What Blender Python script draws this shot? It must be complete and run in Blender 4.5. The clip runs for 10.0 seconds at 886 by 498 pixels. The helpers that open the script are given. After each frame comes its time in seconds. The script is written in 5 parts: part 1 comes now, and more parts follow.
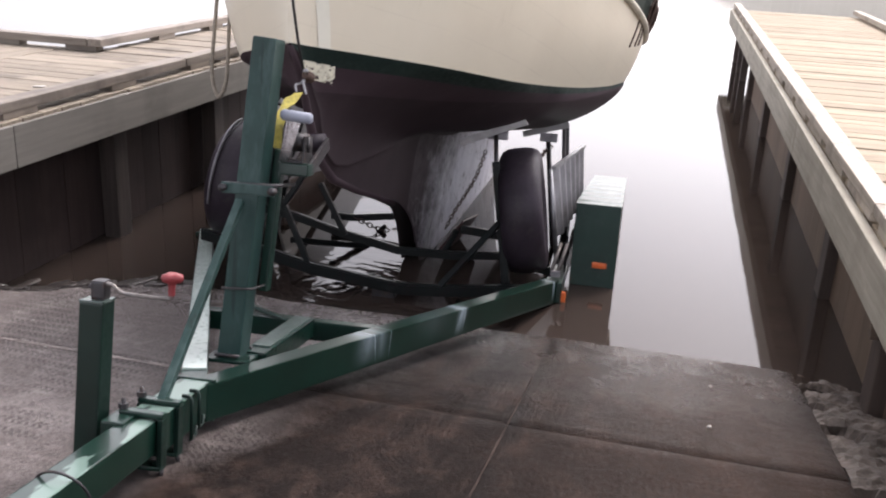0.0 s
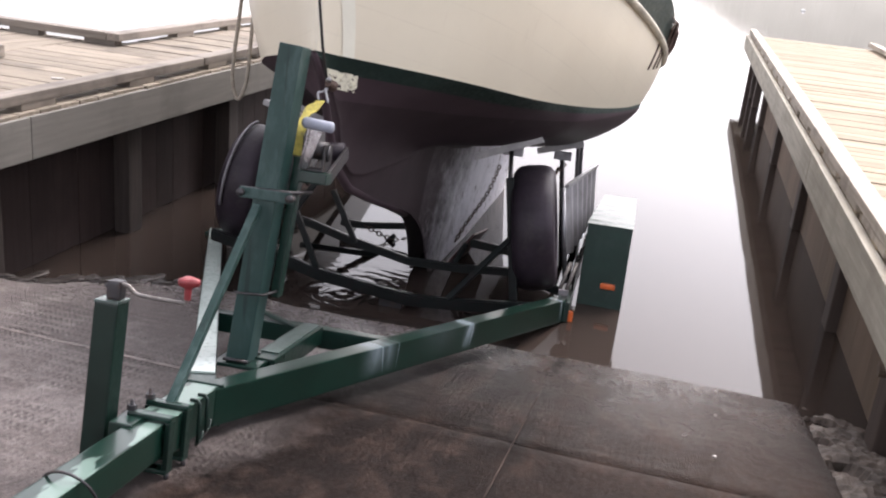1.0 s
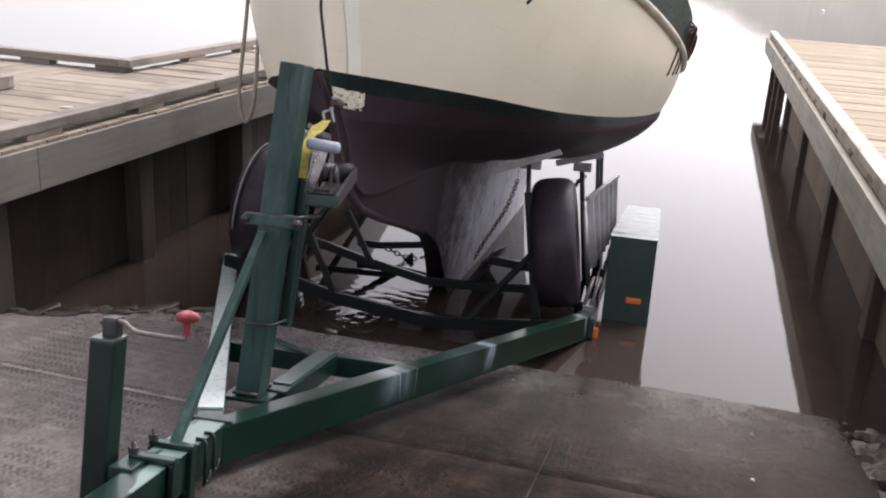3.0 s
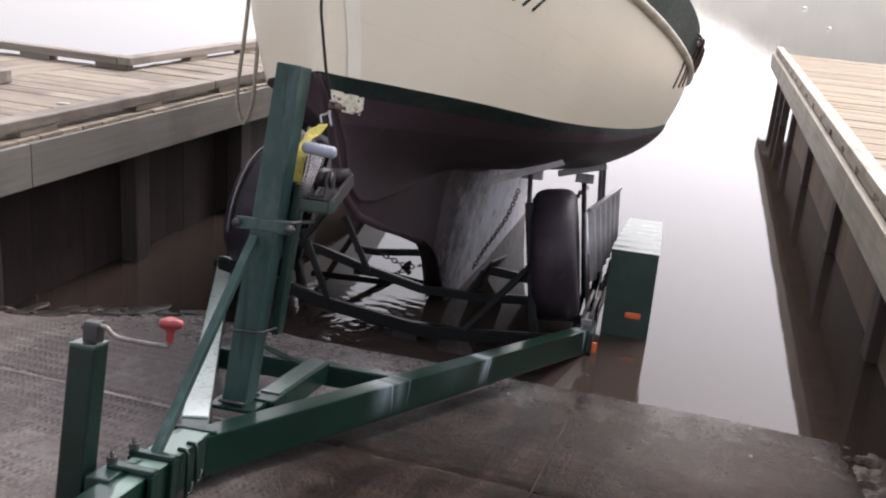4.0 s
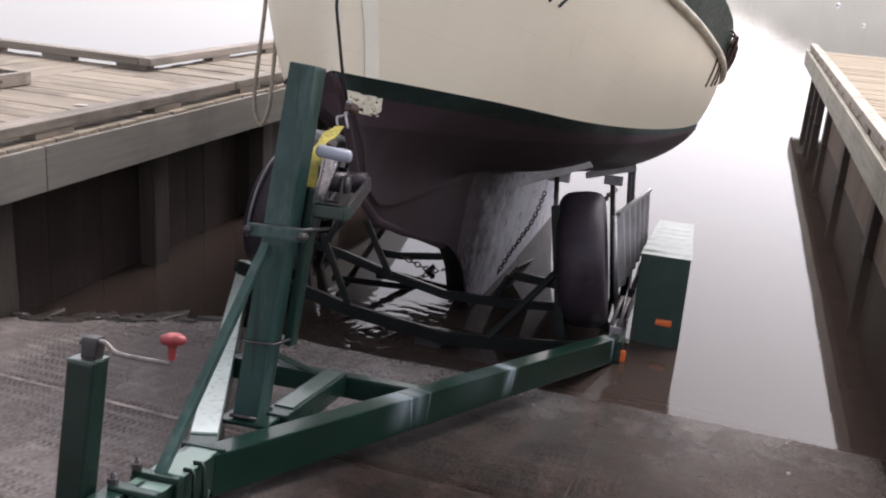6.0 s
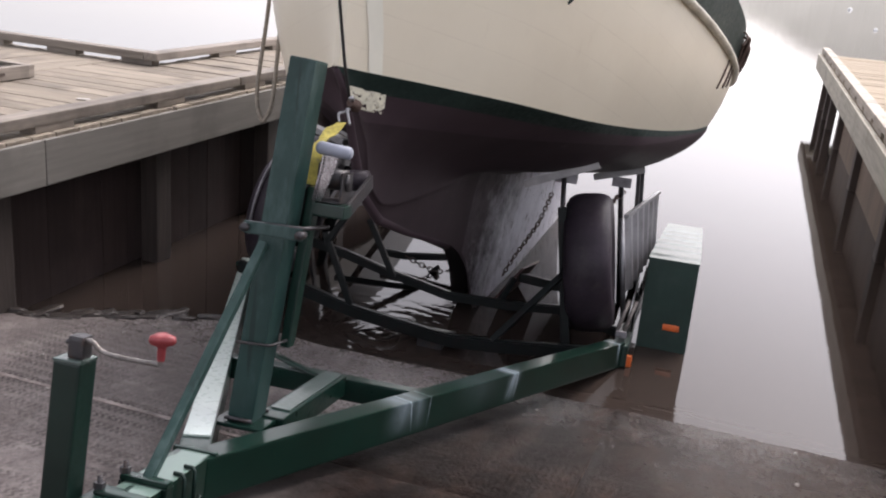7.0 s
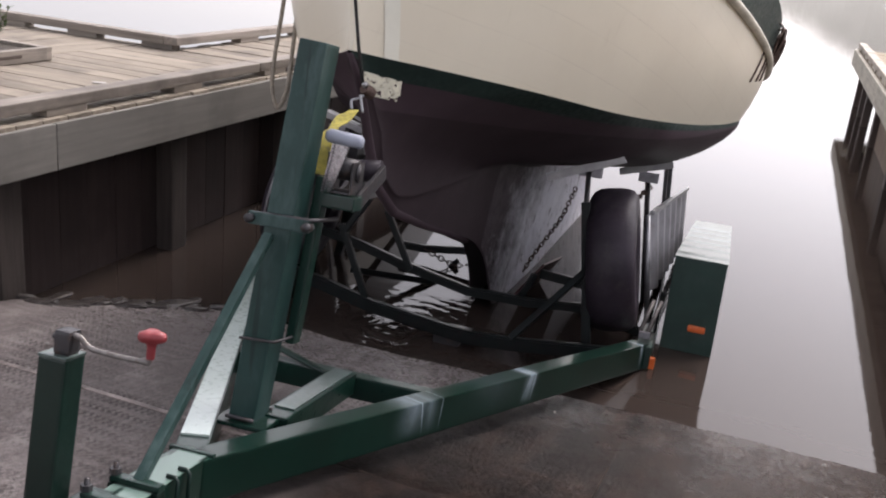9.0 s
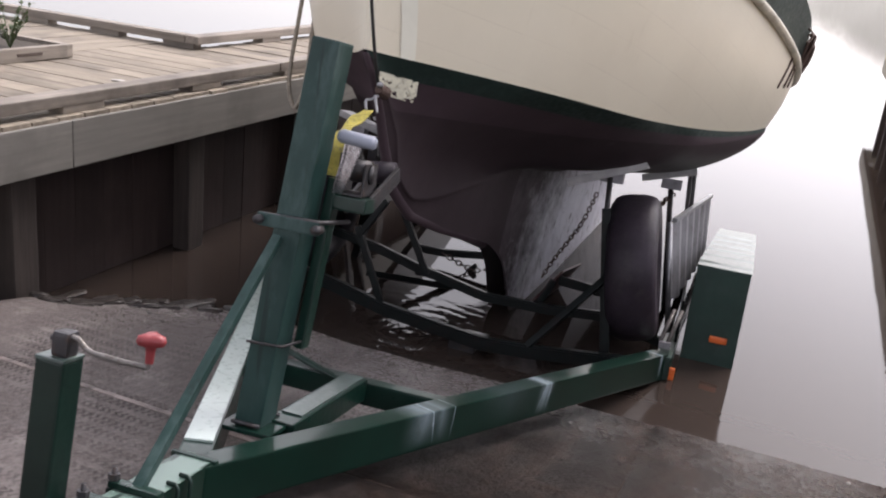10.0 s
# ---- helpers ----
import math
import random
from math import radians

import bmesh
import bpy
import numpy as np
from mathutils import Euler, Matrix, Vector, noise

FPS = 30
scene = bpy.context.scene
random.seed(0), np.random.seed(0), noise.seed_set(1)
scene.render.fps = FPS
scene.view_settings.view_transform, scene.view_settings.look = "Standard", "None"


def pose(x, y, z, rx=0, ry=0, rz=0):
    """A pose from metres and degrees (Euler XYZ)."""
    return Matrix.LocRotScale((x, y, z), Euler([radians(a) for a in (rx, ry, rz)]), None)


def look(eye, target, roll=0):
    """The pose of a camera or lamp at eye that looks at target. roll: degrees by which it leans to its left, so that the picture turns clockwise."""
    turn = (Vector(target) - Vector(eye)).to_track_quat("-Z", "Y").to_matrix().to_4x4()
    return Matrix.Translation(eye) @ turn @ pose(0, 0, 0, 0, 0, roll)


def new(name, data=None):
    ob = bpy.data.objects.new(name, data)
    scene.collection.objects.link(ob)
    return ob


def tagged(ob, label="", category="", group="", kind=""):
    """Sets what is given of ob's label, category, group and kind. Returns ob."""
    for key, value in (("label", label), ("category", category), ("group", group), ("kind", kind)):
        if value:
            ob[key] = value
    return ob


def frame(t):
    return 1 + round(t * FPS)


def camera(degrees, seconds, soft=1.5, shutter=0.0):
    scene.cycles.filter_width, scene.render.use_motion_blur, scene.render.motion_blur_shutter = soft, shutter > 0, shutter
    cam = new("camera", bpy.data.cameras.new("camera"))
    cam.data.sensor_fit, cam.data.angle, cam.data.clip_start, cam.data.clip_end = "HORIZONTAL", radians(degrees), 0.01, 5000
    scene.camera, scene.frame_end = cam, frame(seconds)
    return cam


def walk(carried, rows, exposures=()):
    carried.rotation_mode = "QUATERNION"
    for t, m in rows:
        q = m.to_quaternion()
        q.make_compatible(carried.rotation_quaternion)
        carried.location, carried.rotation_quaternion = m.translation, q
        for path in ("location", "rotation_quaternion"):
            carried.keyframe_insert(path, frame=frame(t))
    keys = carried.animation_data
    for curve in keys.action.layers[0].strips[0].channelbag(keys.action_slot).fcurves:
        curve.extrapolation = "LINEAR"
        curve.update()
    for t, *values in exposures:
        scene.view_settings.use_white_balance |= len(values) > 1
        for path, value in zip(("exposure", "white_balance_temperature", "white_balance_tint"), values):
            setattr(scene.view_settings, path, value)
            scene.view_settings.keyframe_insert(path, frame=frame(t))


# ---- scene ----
import functools

cam = camera(51.3, 10.0, soft=2.1)
PATH = [
    (0, (0.022, -0.305, 1.790), (-0.405, 1.532, 1.124), 2.96),
    (0.5, (0.016, -0.350, 1.807), (-0.346, 1.511, 1.171), 4.83),
    (1, (-0.025, -0.302, 1.806), (-0.457, 1.539, 1.157), 5.93),
    (1.5, (-0.023, -0.273, 1.794), (-0.512, 1.543, 1.114), 5.29),
    (2, (-0.019, -0.238, 1.797), (-0.514, 1.581, 1.131), 5.08),
    (2.5, (-0.019, -0.205, 1.792), (-0.507, 1.626, 1.154), 4.98),
    (2.7, (-0.022, -0.190, 1.790), (-0.511, 1.644, 1.161), 3.30),
    (4, (-0.037, -0.091, 1.774), (-0.528, 1.749, 1.164), 5.05),
    (4.5, (-0.038, -0.059, 1.767), (-0.535, 1.774, 1.139), 5.18),
    (5, (-0.043, -0.023, 1.763), (-0.550, 1.806, 1.134), 5.15),
    (5.5, (-0.050, 0.010, 1.765), (-0.585, 1.835, 1.146), 4.78),
    (6.8, (-0.059, 0.097, 1.744), (-0.619, 1.916, 1.128), 4.72),
    (7, (-0.061, 0.111, 1.741), (-0.624, 1.928, 1.124), 5.20),
    (7.5, (-0.067, 0.144, 1.729), (-0.638, 1.954, 1.099), 5.56),
    (8, (-0.066, 0.176, 1.726), (-0.641, 1.982, 1.087), 5.67),
    (8.5, (-0.065, 0.206, 1.721), (-0.656, 2.007, 1.083), 5.58),
    (9, (-0.071, 0.239, 1.715), (-0.682, 2.033, 1.075), 5.86),
    (9.5, (-0.071, 0.273, 1.706), (-0.707, 2.058, 1.067), 6.13),
    (10, (-0.071, 0.307, 1.701), (-0.728, 2.085, 1.063), 6.37),
]
walk(cam, [(t, look(eye, target, roll)) for t, eye, target, roll in PATH], exposures=[(0.0, 1.46, 6500, 18), (0.4, 1.60, 6500, 18), (1.0, 1.60, 6500, 18), (1.5, 1.34, 6500, 18), (2.0, 1.26, 6500, 18), (4.0, 1.27, 6500, 18), (5.0, 1.23, 6500, 18), (8.0, 1.18, 6500, 18), (9.5, 1.15, 6500, 18), (10.0, 1.22, 6500, 18)])

# ---- light: bright overcast morning with haze over the water ----
world = bpy.data.worlds.new("overcast_sky")
scene.world = world
world.use_nodes = True
wt = world.node_tree
wt.nodes.clear()
sky = wt.nodes.new("ShaderNodeTexSky")
sky.sky_type = "NISHITA"
sky.sun_disc = False
sky.sun_elevation = radians(48)
sky.sun_rotation = radians(20)
sky.dust_density = 3.0
sky.air_density = 1.0
grey = wt.nodes.new("ShaderNodeHueSaturation")
grey.inputs["Saturation"].default_value = 0.2
back = wt.nodes.new("ShaderNodeBackground")
back.inputs["Strength"].default_value = 0.15
wout = wt.nodes.new("ShaderNodeOutputWorld")
wt.links.new(sky.outputs[0], grey.inputs["Color"])
wt.links.new(grey.outputs[0], back.inputs["Color"])
wt.links.new(back.outputs[0], wout.inputs["Surface"])
sun = new("sun", bpy.data.lights.new("sun", "SUN"))
sun.data.energy = 1.2
sun.data.angle = radians(25)
sun.data.color = (1.0, 0.97, 0.92)
sun.matrix_world = look((0, 0, 30), (-7, -21, 0))


# ---- materials ----
def nodes(name):
    m = bpy.data.materials.new(name)
    m.use_nodes = True
    nt = m.node_tree
    return m, nt, nt.nodes["Principled BSDF"]


def coords(nt, scale=(1, 1, 1)):
    tc = nt.nodes.new("ShaderNodeTexCoord")
    mp = nt.nodes.new("ShaderNodeMapping")
    mp.inputs["Scale"].default_value = scale
    nt.links.new(tc.outputs["Object"], mp.inputs["Vector"])
    return mp.outputs[0]


def noise_node(nt, vec, scale, detail=6.0, rough=0.6):
    n = nt.nodes.new("ShaderNodeTexNoise")
    n.inputs["Scale"].default_value = scale
    n.inputs["Detail"].default_value = detail
    n.inputs["Roughness"].default_value = rough
    nt.links.new(vec, n.inputs["Vector"])
    return n.outputs["Fac"]


def ramp_node(nt, fac, stops):
    r = nt.nodes.new("ShaderNodeValToRGB")
    els = r.color_ramp.elements
    while len(els) < len(stops):
        els.new(0.5)
    for e, (p, c) in zip(els, stops):
        e.position = p
        e.color = (*c, 1)
    nt.links.new(fac, r.inputs[0])
    return r.outputs[0]


def mix_node(nt, fac, a, b, mode="MIX"):
    n = nt.nodes.new("ShaderNodeMix")
    n.data_type = "RGBA"
    n.blend_type = mode
    for sock, v in ((n.inputs["Factor"], fac), (n.inputs["A"], a), (n.inputs["B"], b)):
        if isinstance(v, (int, float)):
            sock.default_value = v
        elif isinstance(v, tuple):
            sock.default_value = (*v, 1)
        else:
            nt.links.new(v, sock)
    return n.outputs["Result"]


def math_node(nt, op, a, b=0.0):
    n = nt.nodes.new("ShaderNodeMath")
    n.operation = op
    for sock, v in zip(n.inputs, (a, b)):
        if isinstance(v, (int, float)):
            sock.default_value = v
        else:
            nt.links.new(v, sock)
    return n.outputs[0]


def bump(nt, bsdf, height, strength=0.3, dist=0.01):
    b = nt.nodes.new("ShaderNodeBump")
    b.inputs["Strength"].default_value = strength
    b.inputs["Distance"].default_value = dist
    nt.links.new(height, b.inputs["Height"])
    nt.links.new(b.outputs[0], bsdf.inputs["Normal"])


def piece_random(nt):
    return nt.nodes.new("ShaderNodeObjectInfo").outputs["Random"]


def simple(name, col, rough=0.5, metal=0.0, var=0.25, scale=8.0, bumpy=0.1, dirt=None, coat=0.0, gloss=0.5):
    m, nt, p = nodes(name)
    v = coords(nt)
    f = noise_node(nt, v, scale)
    g = noise_node(nt, v, scale * 9, 3.0)
    lo = tuple(c * (1 - var) for c in col)
    hi = tuple(min(1, c * (1 + var)) for c in col)
    c = ramp_node(nt, f, [(0.3, lo), (0.7, hi)])
    if dirt:
        d = ramp_node(nt, noise_node(nt, v, scale * 2.3, 8.0, 0.7), [(0.52, (0, 0, 0)), (0.7, (1, 1, 1))])
        c = mix_node(nt, d, c, dirt)
    nt.links.new(c, p.inputs["Base Color"])
    nt.links.new(ramp_node(nt, g, [(0.3, (rough * 0.8,) * 3), (0.7, (min(1, rough * 1.2),) * 3)]), p.inputs["Roughness"])
    p.inputs["Metallic"].default_value = metal
    p.inputs["Specular IOR Level"].default_value = gloss
    p.inputs["Coat Weight"].default_value = coat
    p.inputs["Coat Roughness"].default_value = 0.08
    if bumpy:
        bump(nt, p, g, bumpy, 0.004)
    return m


GREEN = simple("green_paint", (0.0045, 0.023, 0.0165), 0.34, var=0.25, scale=5, bumpy=0.03, dirt=(0.009, 0.034, 0.024), coat=0.25, gloss=0.35)


def post_paint():
    """Green paint gone chalky in patches, with thin runs down it."""
    m, nt, p = nodes("weathered_green_paint")
    v = coords(nt)
    c = ramp_node(nt, noise_node(nt, v, 6.0, 6.0), [(0.3, (0.011, 0.033, 0.029)), (0.7, (0.018, 0.05, 0.045))])
    chalk = noise_node(nt, coords(nt, (1, 1, 0.35)), 9.0, 8.0, 0.7)
    c = mix_node(nt, ramp_node(nt, chalk, [(0.5, (0, 0, 0)), (0.62, (0.8, 0.8, 0.8))]), c, (0.05, 0.085, 0.08))
    run = noise_node(nt, coords(nt, (1, 1, 0.05)), 45.0, 4.0, 0.6)
    c = mix_node(nt, ramp_node(nt, run, [(0.58, (0, 0, 0)), (0.66, (0.7, 0.7, 0.7))]), c, (0.008, 0.02, 0.017))
    nt.links.new(c, p.inputs["Base Color"])
    nt.links.new(ramp_node(nt, chalk, [(0.3, (0.32,) * 3), (0.7, (0.6,) * 3)]), p.inputs["Roughness"])
    p.inputs["Specular IOR Level"].default_value = 0.35
    bump(nt, p, chalk, 0.15, 0.004)
    return m


POST_GREEN = post_paint()
# trailer green again, darkened for the shade under the boat
SHADED_GREEN = simple("shade_darkened_green_paint", (0.006, 0.0085, 0.0085), 0.4, var=0.35, scale=9, bumpy=0.1, dirt=(0.012, 0.008, 0.0085), gloss=0.18)
JACK_GREEN = simple("jack_green_paint", (0.004, 0.0165, 0.012), 0.4, var=0.3, scale=6, bumpy=0.05, coat=0.1, gloss=0.3)
FENDER_GREEN = simple("fender_paint", (0.007, 0.034, 0.025), 0.42, var=0.3, scale=4, bumpy=0.1, dirt=(0.02, 0.045, 0.038), coat=0.2, gloss=0.4)
# paler copy for upper faces: chalk plus painted sky reflection
CHALK_SHEEN = simple("chalk_and_sky_sheen", (0.06, 0.09, 0.08), 0.35, var=0.4, scale=7, bumpy=0.1, dirt=(0.13, 0.15, 0.145), coat=0.3)


def sky_sheen_paint():
    """Green gloss whose upward faces carry pale patches, sky reflection put in as colour."""
    m, nt, p = nodes("green_paint_with_sky_sheen")
    v = coords(nt)
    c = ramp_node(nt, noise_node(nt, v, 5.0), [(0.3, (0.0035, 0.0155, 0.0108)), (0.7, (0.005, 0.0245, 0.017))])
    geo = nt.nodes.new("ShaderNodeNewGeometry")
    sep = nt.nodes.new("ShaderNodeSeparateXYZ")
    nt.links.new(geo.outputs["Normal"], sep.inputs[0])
    # only faces that look up take the painted reflection
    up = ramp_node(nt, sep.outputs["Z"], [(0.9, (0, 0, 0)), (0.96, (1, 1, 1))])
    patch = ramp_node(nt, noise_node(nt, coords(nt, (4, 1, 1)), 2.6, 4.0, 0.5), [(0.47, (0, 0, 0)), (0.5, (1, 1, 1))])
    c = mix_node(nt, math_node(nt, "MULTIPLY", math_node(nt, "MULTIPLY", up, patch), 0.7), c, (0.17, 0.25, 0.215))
    nt.links.new(c, p.inputs["Base Color"])
    p.inputs["Roughness"].default_value = 0.3
    p.inputs["Specular IOR Level"].default_value = 0.35
    p.inputs["Coat Weight"].default_value = 0.3
    p.inputs["Coat Roughness"].default_value = 0.08
    return m


SKY_SHEEN = sky_sheen_paint()
# sky reflection on the rail's top, put in as a pale colour
SKY_PALE = simple("pale_mint_sky_reflection", (0.46, 0.54, 0.5), 0.3, scale=6, var=0.12, bumpy=0.03, coat=0.5)
STEEL = simple("galvanised_steel", (0.32, 0.32, 0.33), 0.42, 0.8, scale=14)
CRANK = simple("dull_crank_steel", (0.2, 0.185, 0.175), 0.5, 0.5, scale=30, var=0.3, dirt=(0.1, 0.075, 0.06))
CHROME = simple("worn_bright_steel", (0.5, 0.5, 0.52), 0.25, 0.9, scale=30, var=0.3, dirt=(0.12, 0.1, 0.1))
BRACKET = simple("dull_galvanised_bracket", (0.24, 0.23, 0.245), 0.5, 0.5, scale=14, dirt=(0.12, 0.1, 0.1))
DARK_STEEL = simple("dark_wet_steel", (0.04, 0.038, 0.041), 0.4, 0.3, scale=14, dirt=(0.07, 0.045, 0.035))
RUST = simple("rusty_iron", (0.08, 0.05, 0.04), 0.7, 0.3, scale=20)
RUBBER = simple("tyre_rubber", (0.028, 0.021, 0.029), 0.5, scale=9, var=0.4, bumpy=0.25, gloss=0.28, dirt=(0.04, 0.033, 0.036))
RED = simple("red_plastic", (0.23, 0.036, 0.04), 0.38, scale=20, var=0.15, bumpy=0.0)
YELLOW = simple("yellow_webbing", (0.52, 0.44, 0.1), 0.85, scale=30, var=0.4, dirt=(0.22, 0.2, 0.12))
AMBER = simple("amber_plastic", (0.75, 0.15, 0.03), 0.3, scale=30, var=0.15, bumpy=0.0)
GREY_GRIP = simple("grey_grip", (0.27, 0.29, 0.35), 0.45, scale=20, var=0.1)
ROPE = simple("hemp_rope", (0.27, 0.235, 0.19), 0.9, scale=60)
WIRE = simple("dark_wire", (0.03, 0.03, 0.03), 0.5, 0.4)
WHITE_PLASTIC = simple("ribbed_white_panel", (0.25, 0.245, 0.26), 0.4, scale=6, dirt=(0.14, 0.13, 0.13))
STONE = simple("wet_rock", (0.035, 0.028, 0.025), 0.4, scale=9, var=0.6, bumpy=0.7, dirt=(0.1, 0.085, 0.075))
LOG = simple("weathered_log", (0.16, 0.12, 0.09), 0.8, scale=30, var=0.3)
PEBBLE = simple("pale_pebble", (0.4, 0.37, 0.34), 0.6, scale=30)
SOIL = simple("planter_soil", (0.04, 0.03, 0.02), 0.9, scale=20, bumpy=0.5)
LEAF = simple("shrub_leaf", (0.07, 0.1, 0.04), 0.6, scale=30, var=0.5)


def wood(name, lo, hi, along="x", rough=0.75, stain=(0.06, 0.05, 0.045), relief=0.5):
    """Weathered boards: grain along one axis, board-to-board tone, stains."""
    m, nt, p = nodes(name)
    s = {"x": (1.2, 22, 22), "y": (22, 1.2, 22), "z": (22, 22, 1.2)}[along]
    shift = nt.nodes.new("ShaderNodeVectorMath")
    shift.operation = "ADD"
    nt.links.new(coords(nt, s), shift.inputs[0])
    nt.links.new(math_node(nt, "MULTIPLY", piece_random(nt), 91.0), shift.inputs[1])
    grain = noise_node(nt, shift.outputs[0], 1.6, 8.0, 0.65)
    spot = nt.nodes.new("ShaderNodeVectorMath")
    spot.operation = "ADD"
    nt.links.new(coords(nt), spot.inputs[0])
    nt.links.new(math_node(nt, "MULTIPLY", piece_random(nt), 57.0), spot.inputs[1])
    big = noise_node(nt, spot.outputs[0], 2.3, 5.0, 0.6)
    c = ramp_node(nt, grain, [(0.28, lo), (0.72, hi)])
    tone = math_node(nt, "ADD", math_node(nt, "MULTIPLY", piece_random(nt), 0.3), 0.84)
    c = mix_node(nt, 1.0, c, tone, "MULTIPLY")
    c = mix_node(nt, ramp_node(nt, big, [(0.5, (0, 0, 0)), (0.75, (0.75, 0.75, 0.75))]), c, stain)
    nt.links.new(c, p.inputs["Base Color"])
    p.inputs["Roughness"].default_value = rough
    p.inputs["Specular IOR Level"].default_value = 0.3
    bump(nt, p, grain, relief, 0.004)
    return m


DECK_X = wood("deck_boards_across", (0.172, 0.146, 0.114), (0.32, 0.275, 0.22), "x", 0.85)
DECK_Y = wood("deck_boards_along", (0.172, 0.146, 0.114), (0.32, 0.275, 0.22), "y", 0.85)
DECK_TAN = wood("tan_pier_boards", (0.25, 0.2, 0.138), (0.39, 0.325, 0.24), "x", 0.85, (0.2, 0.16, 0.115), 0.3)
FASCIA = wood("painted_fascia", (0.185, 0.174, 0.157), (0.25, 0.236, 0.214), "y", 0.7, (0.12, 0.113, 0.1), 0.15)
FASCIA_PALE = wood("pale_fascia", (0.33, 0.3, 0.24), (0.55, 0.51, 0.42), "y", 0.7, (0.25, 0.22, 0.17))
CURB = wood("kerb_timber", (0.17, 0.147, 0.125), (0.32, 0.28, 0.24), "y", 0.7)
CURB_X = wood("kerb_timber_across", (0.17, 0.147, 0.125), (0.32, 0.28, 0.24), "x", 0.7)
CURB_PALE = wood("pale_kerb_timber", (0.3, 0.26, 0.21), (0.5, 0.44, 0.37), "y", 0.7)
PILE = wood("wet_piling", (0.04, 0.033, 0.031), (0.085, 0.07, 0.062), "z", 0.6)
PIER_BACKING = wood("added_brown_backing", (0.15, 0.107, 0.076), (0.19, 0.138, 0.1), "z", 0.7, (0.13, 0.092, 0.066), 0.1)
PIER_PILE = wood("dark_pier_piling", (0.065, 0.049, 0.042), (0.1, 0.075, 0.064), "z", 0.7)
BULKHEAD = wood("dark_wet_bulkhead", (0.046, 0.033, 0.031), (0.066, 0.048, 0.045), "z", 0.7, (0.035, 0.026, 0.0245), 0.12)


def hull_paint():
    m, nt, p = nodes("cream_hull_paint")
    v = coords(nt)
    f = noise_node(nt, v, 1.4, 6.0)
    g = noise_node(nt, coords(nt, (1, 1, 0.25)), 9.0, 8.0, 0.7)
    c = ramp_node(nt, f, [(0.3, (0.66, 0.6, 0.48)), (0.7, (0.74, 0.68, 0.55))])
    c = mix_node(nt, ramp_node(nt, g, [(0.62, (0, 0, 0)), (0.8, (0.35, 0.35, 0.35))]), c, (0.45, 0.38, 0.27))
    # faint seams of the planking under the paint
    sep = nt.nodes.new("ShaderNodeSeparateXYZ")
    nt.links.new(v, sep.inputs[0])
    plank = math_node(nt, "ADD", sep.outputs["Z"], math_node(nt, "MULTIPLY", sep.outputs["Y"], 0.16))
    w = nt.nodes.new("ShaderNodeMath")
    w.operation = "FRACT"
    nt.links.new(math_node(nt, "MULTIPLY", plank, 8.5), w.inputs[0])
    seam = ramp_node(nt, w.outputs[0], [(0.0, (0, 0, 0)), (0.03, (1, 1, 1))])
    chips = ramp_node(nt, noise_node(nt, coords(nt, (1, 0.8, 1.5)), 6.0, 8.0, 0.7), [(0.45, (0.01, 0.01, 0.01)), (0.62, (0.12, 0.12, 0.12))])
    c = mix_node(nt, chips, c, seam, "MULTIPLY")
    nt.links.new(c, p.inputs["Base Color"])
    p.inputs["Roughness"].default_value = 0.35
    bump(nt, p, math_node(nt, "ADD", seam, math_node(nt, "MULTIPLY", g, 0.8)), 0.1, 0.004)
    return m


def bottom_paint(name, lo, hi, patch, amount):
    m, nt, p = nodes(name)
    v = coords(nt)
    f = noise_node(nt, v, 5.0, 8.0, 0.7)
    c = ramp_node(nt, f, [(0.3, lo), (0.7, hi)])
    d = noise_node(nt, coords(nt, (1, 1, 0.6)), 3.4, 9.0, 0.75)
    c = mix_node(nt, ramp_node(nt, d, [(amount, (0, 0, 0)), (amount + 0.12, (1, 1, 1))]), c, patch)
    nt.links.new(c, p.inputs["Base Color"])
    p.inputs["Roughness"].default_value = 0.6
    p.inputs["Specular IOR Level"].default_value = 0.2
    bump(nt, p, d, 0.3, 0.006)
    return m


HULL = hull_paint()
BOOT = simple("boot_stripe_green", (0.019, 0.034, 0.030), 0.55, scale=6, gloss=0.2, dirt=(0.03, 0.045, 0.042))
BOTTOM = bottom_paint("wet_bottom_paint", (0.03, 0.0205, 0.024), (0.045, 0.0315, 0.036), (0.085, 0.066, 0.073), 0.6)
BAND = bottom_paint("primer_and_shade_band", (0.05, 0.034, 0.041), (0.066, 0.045, 0.054), (0.038, 0.026, 0.032), 0.62)


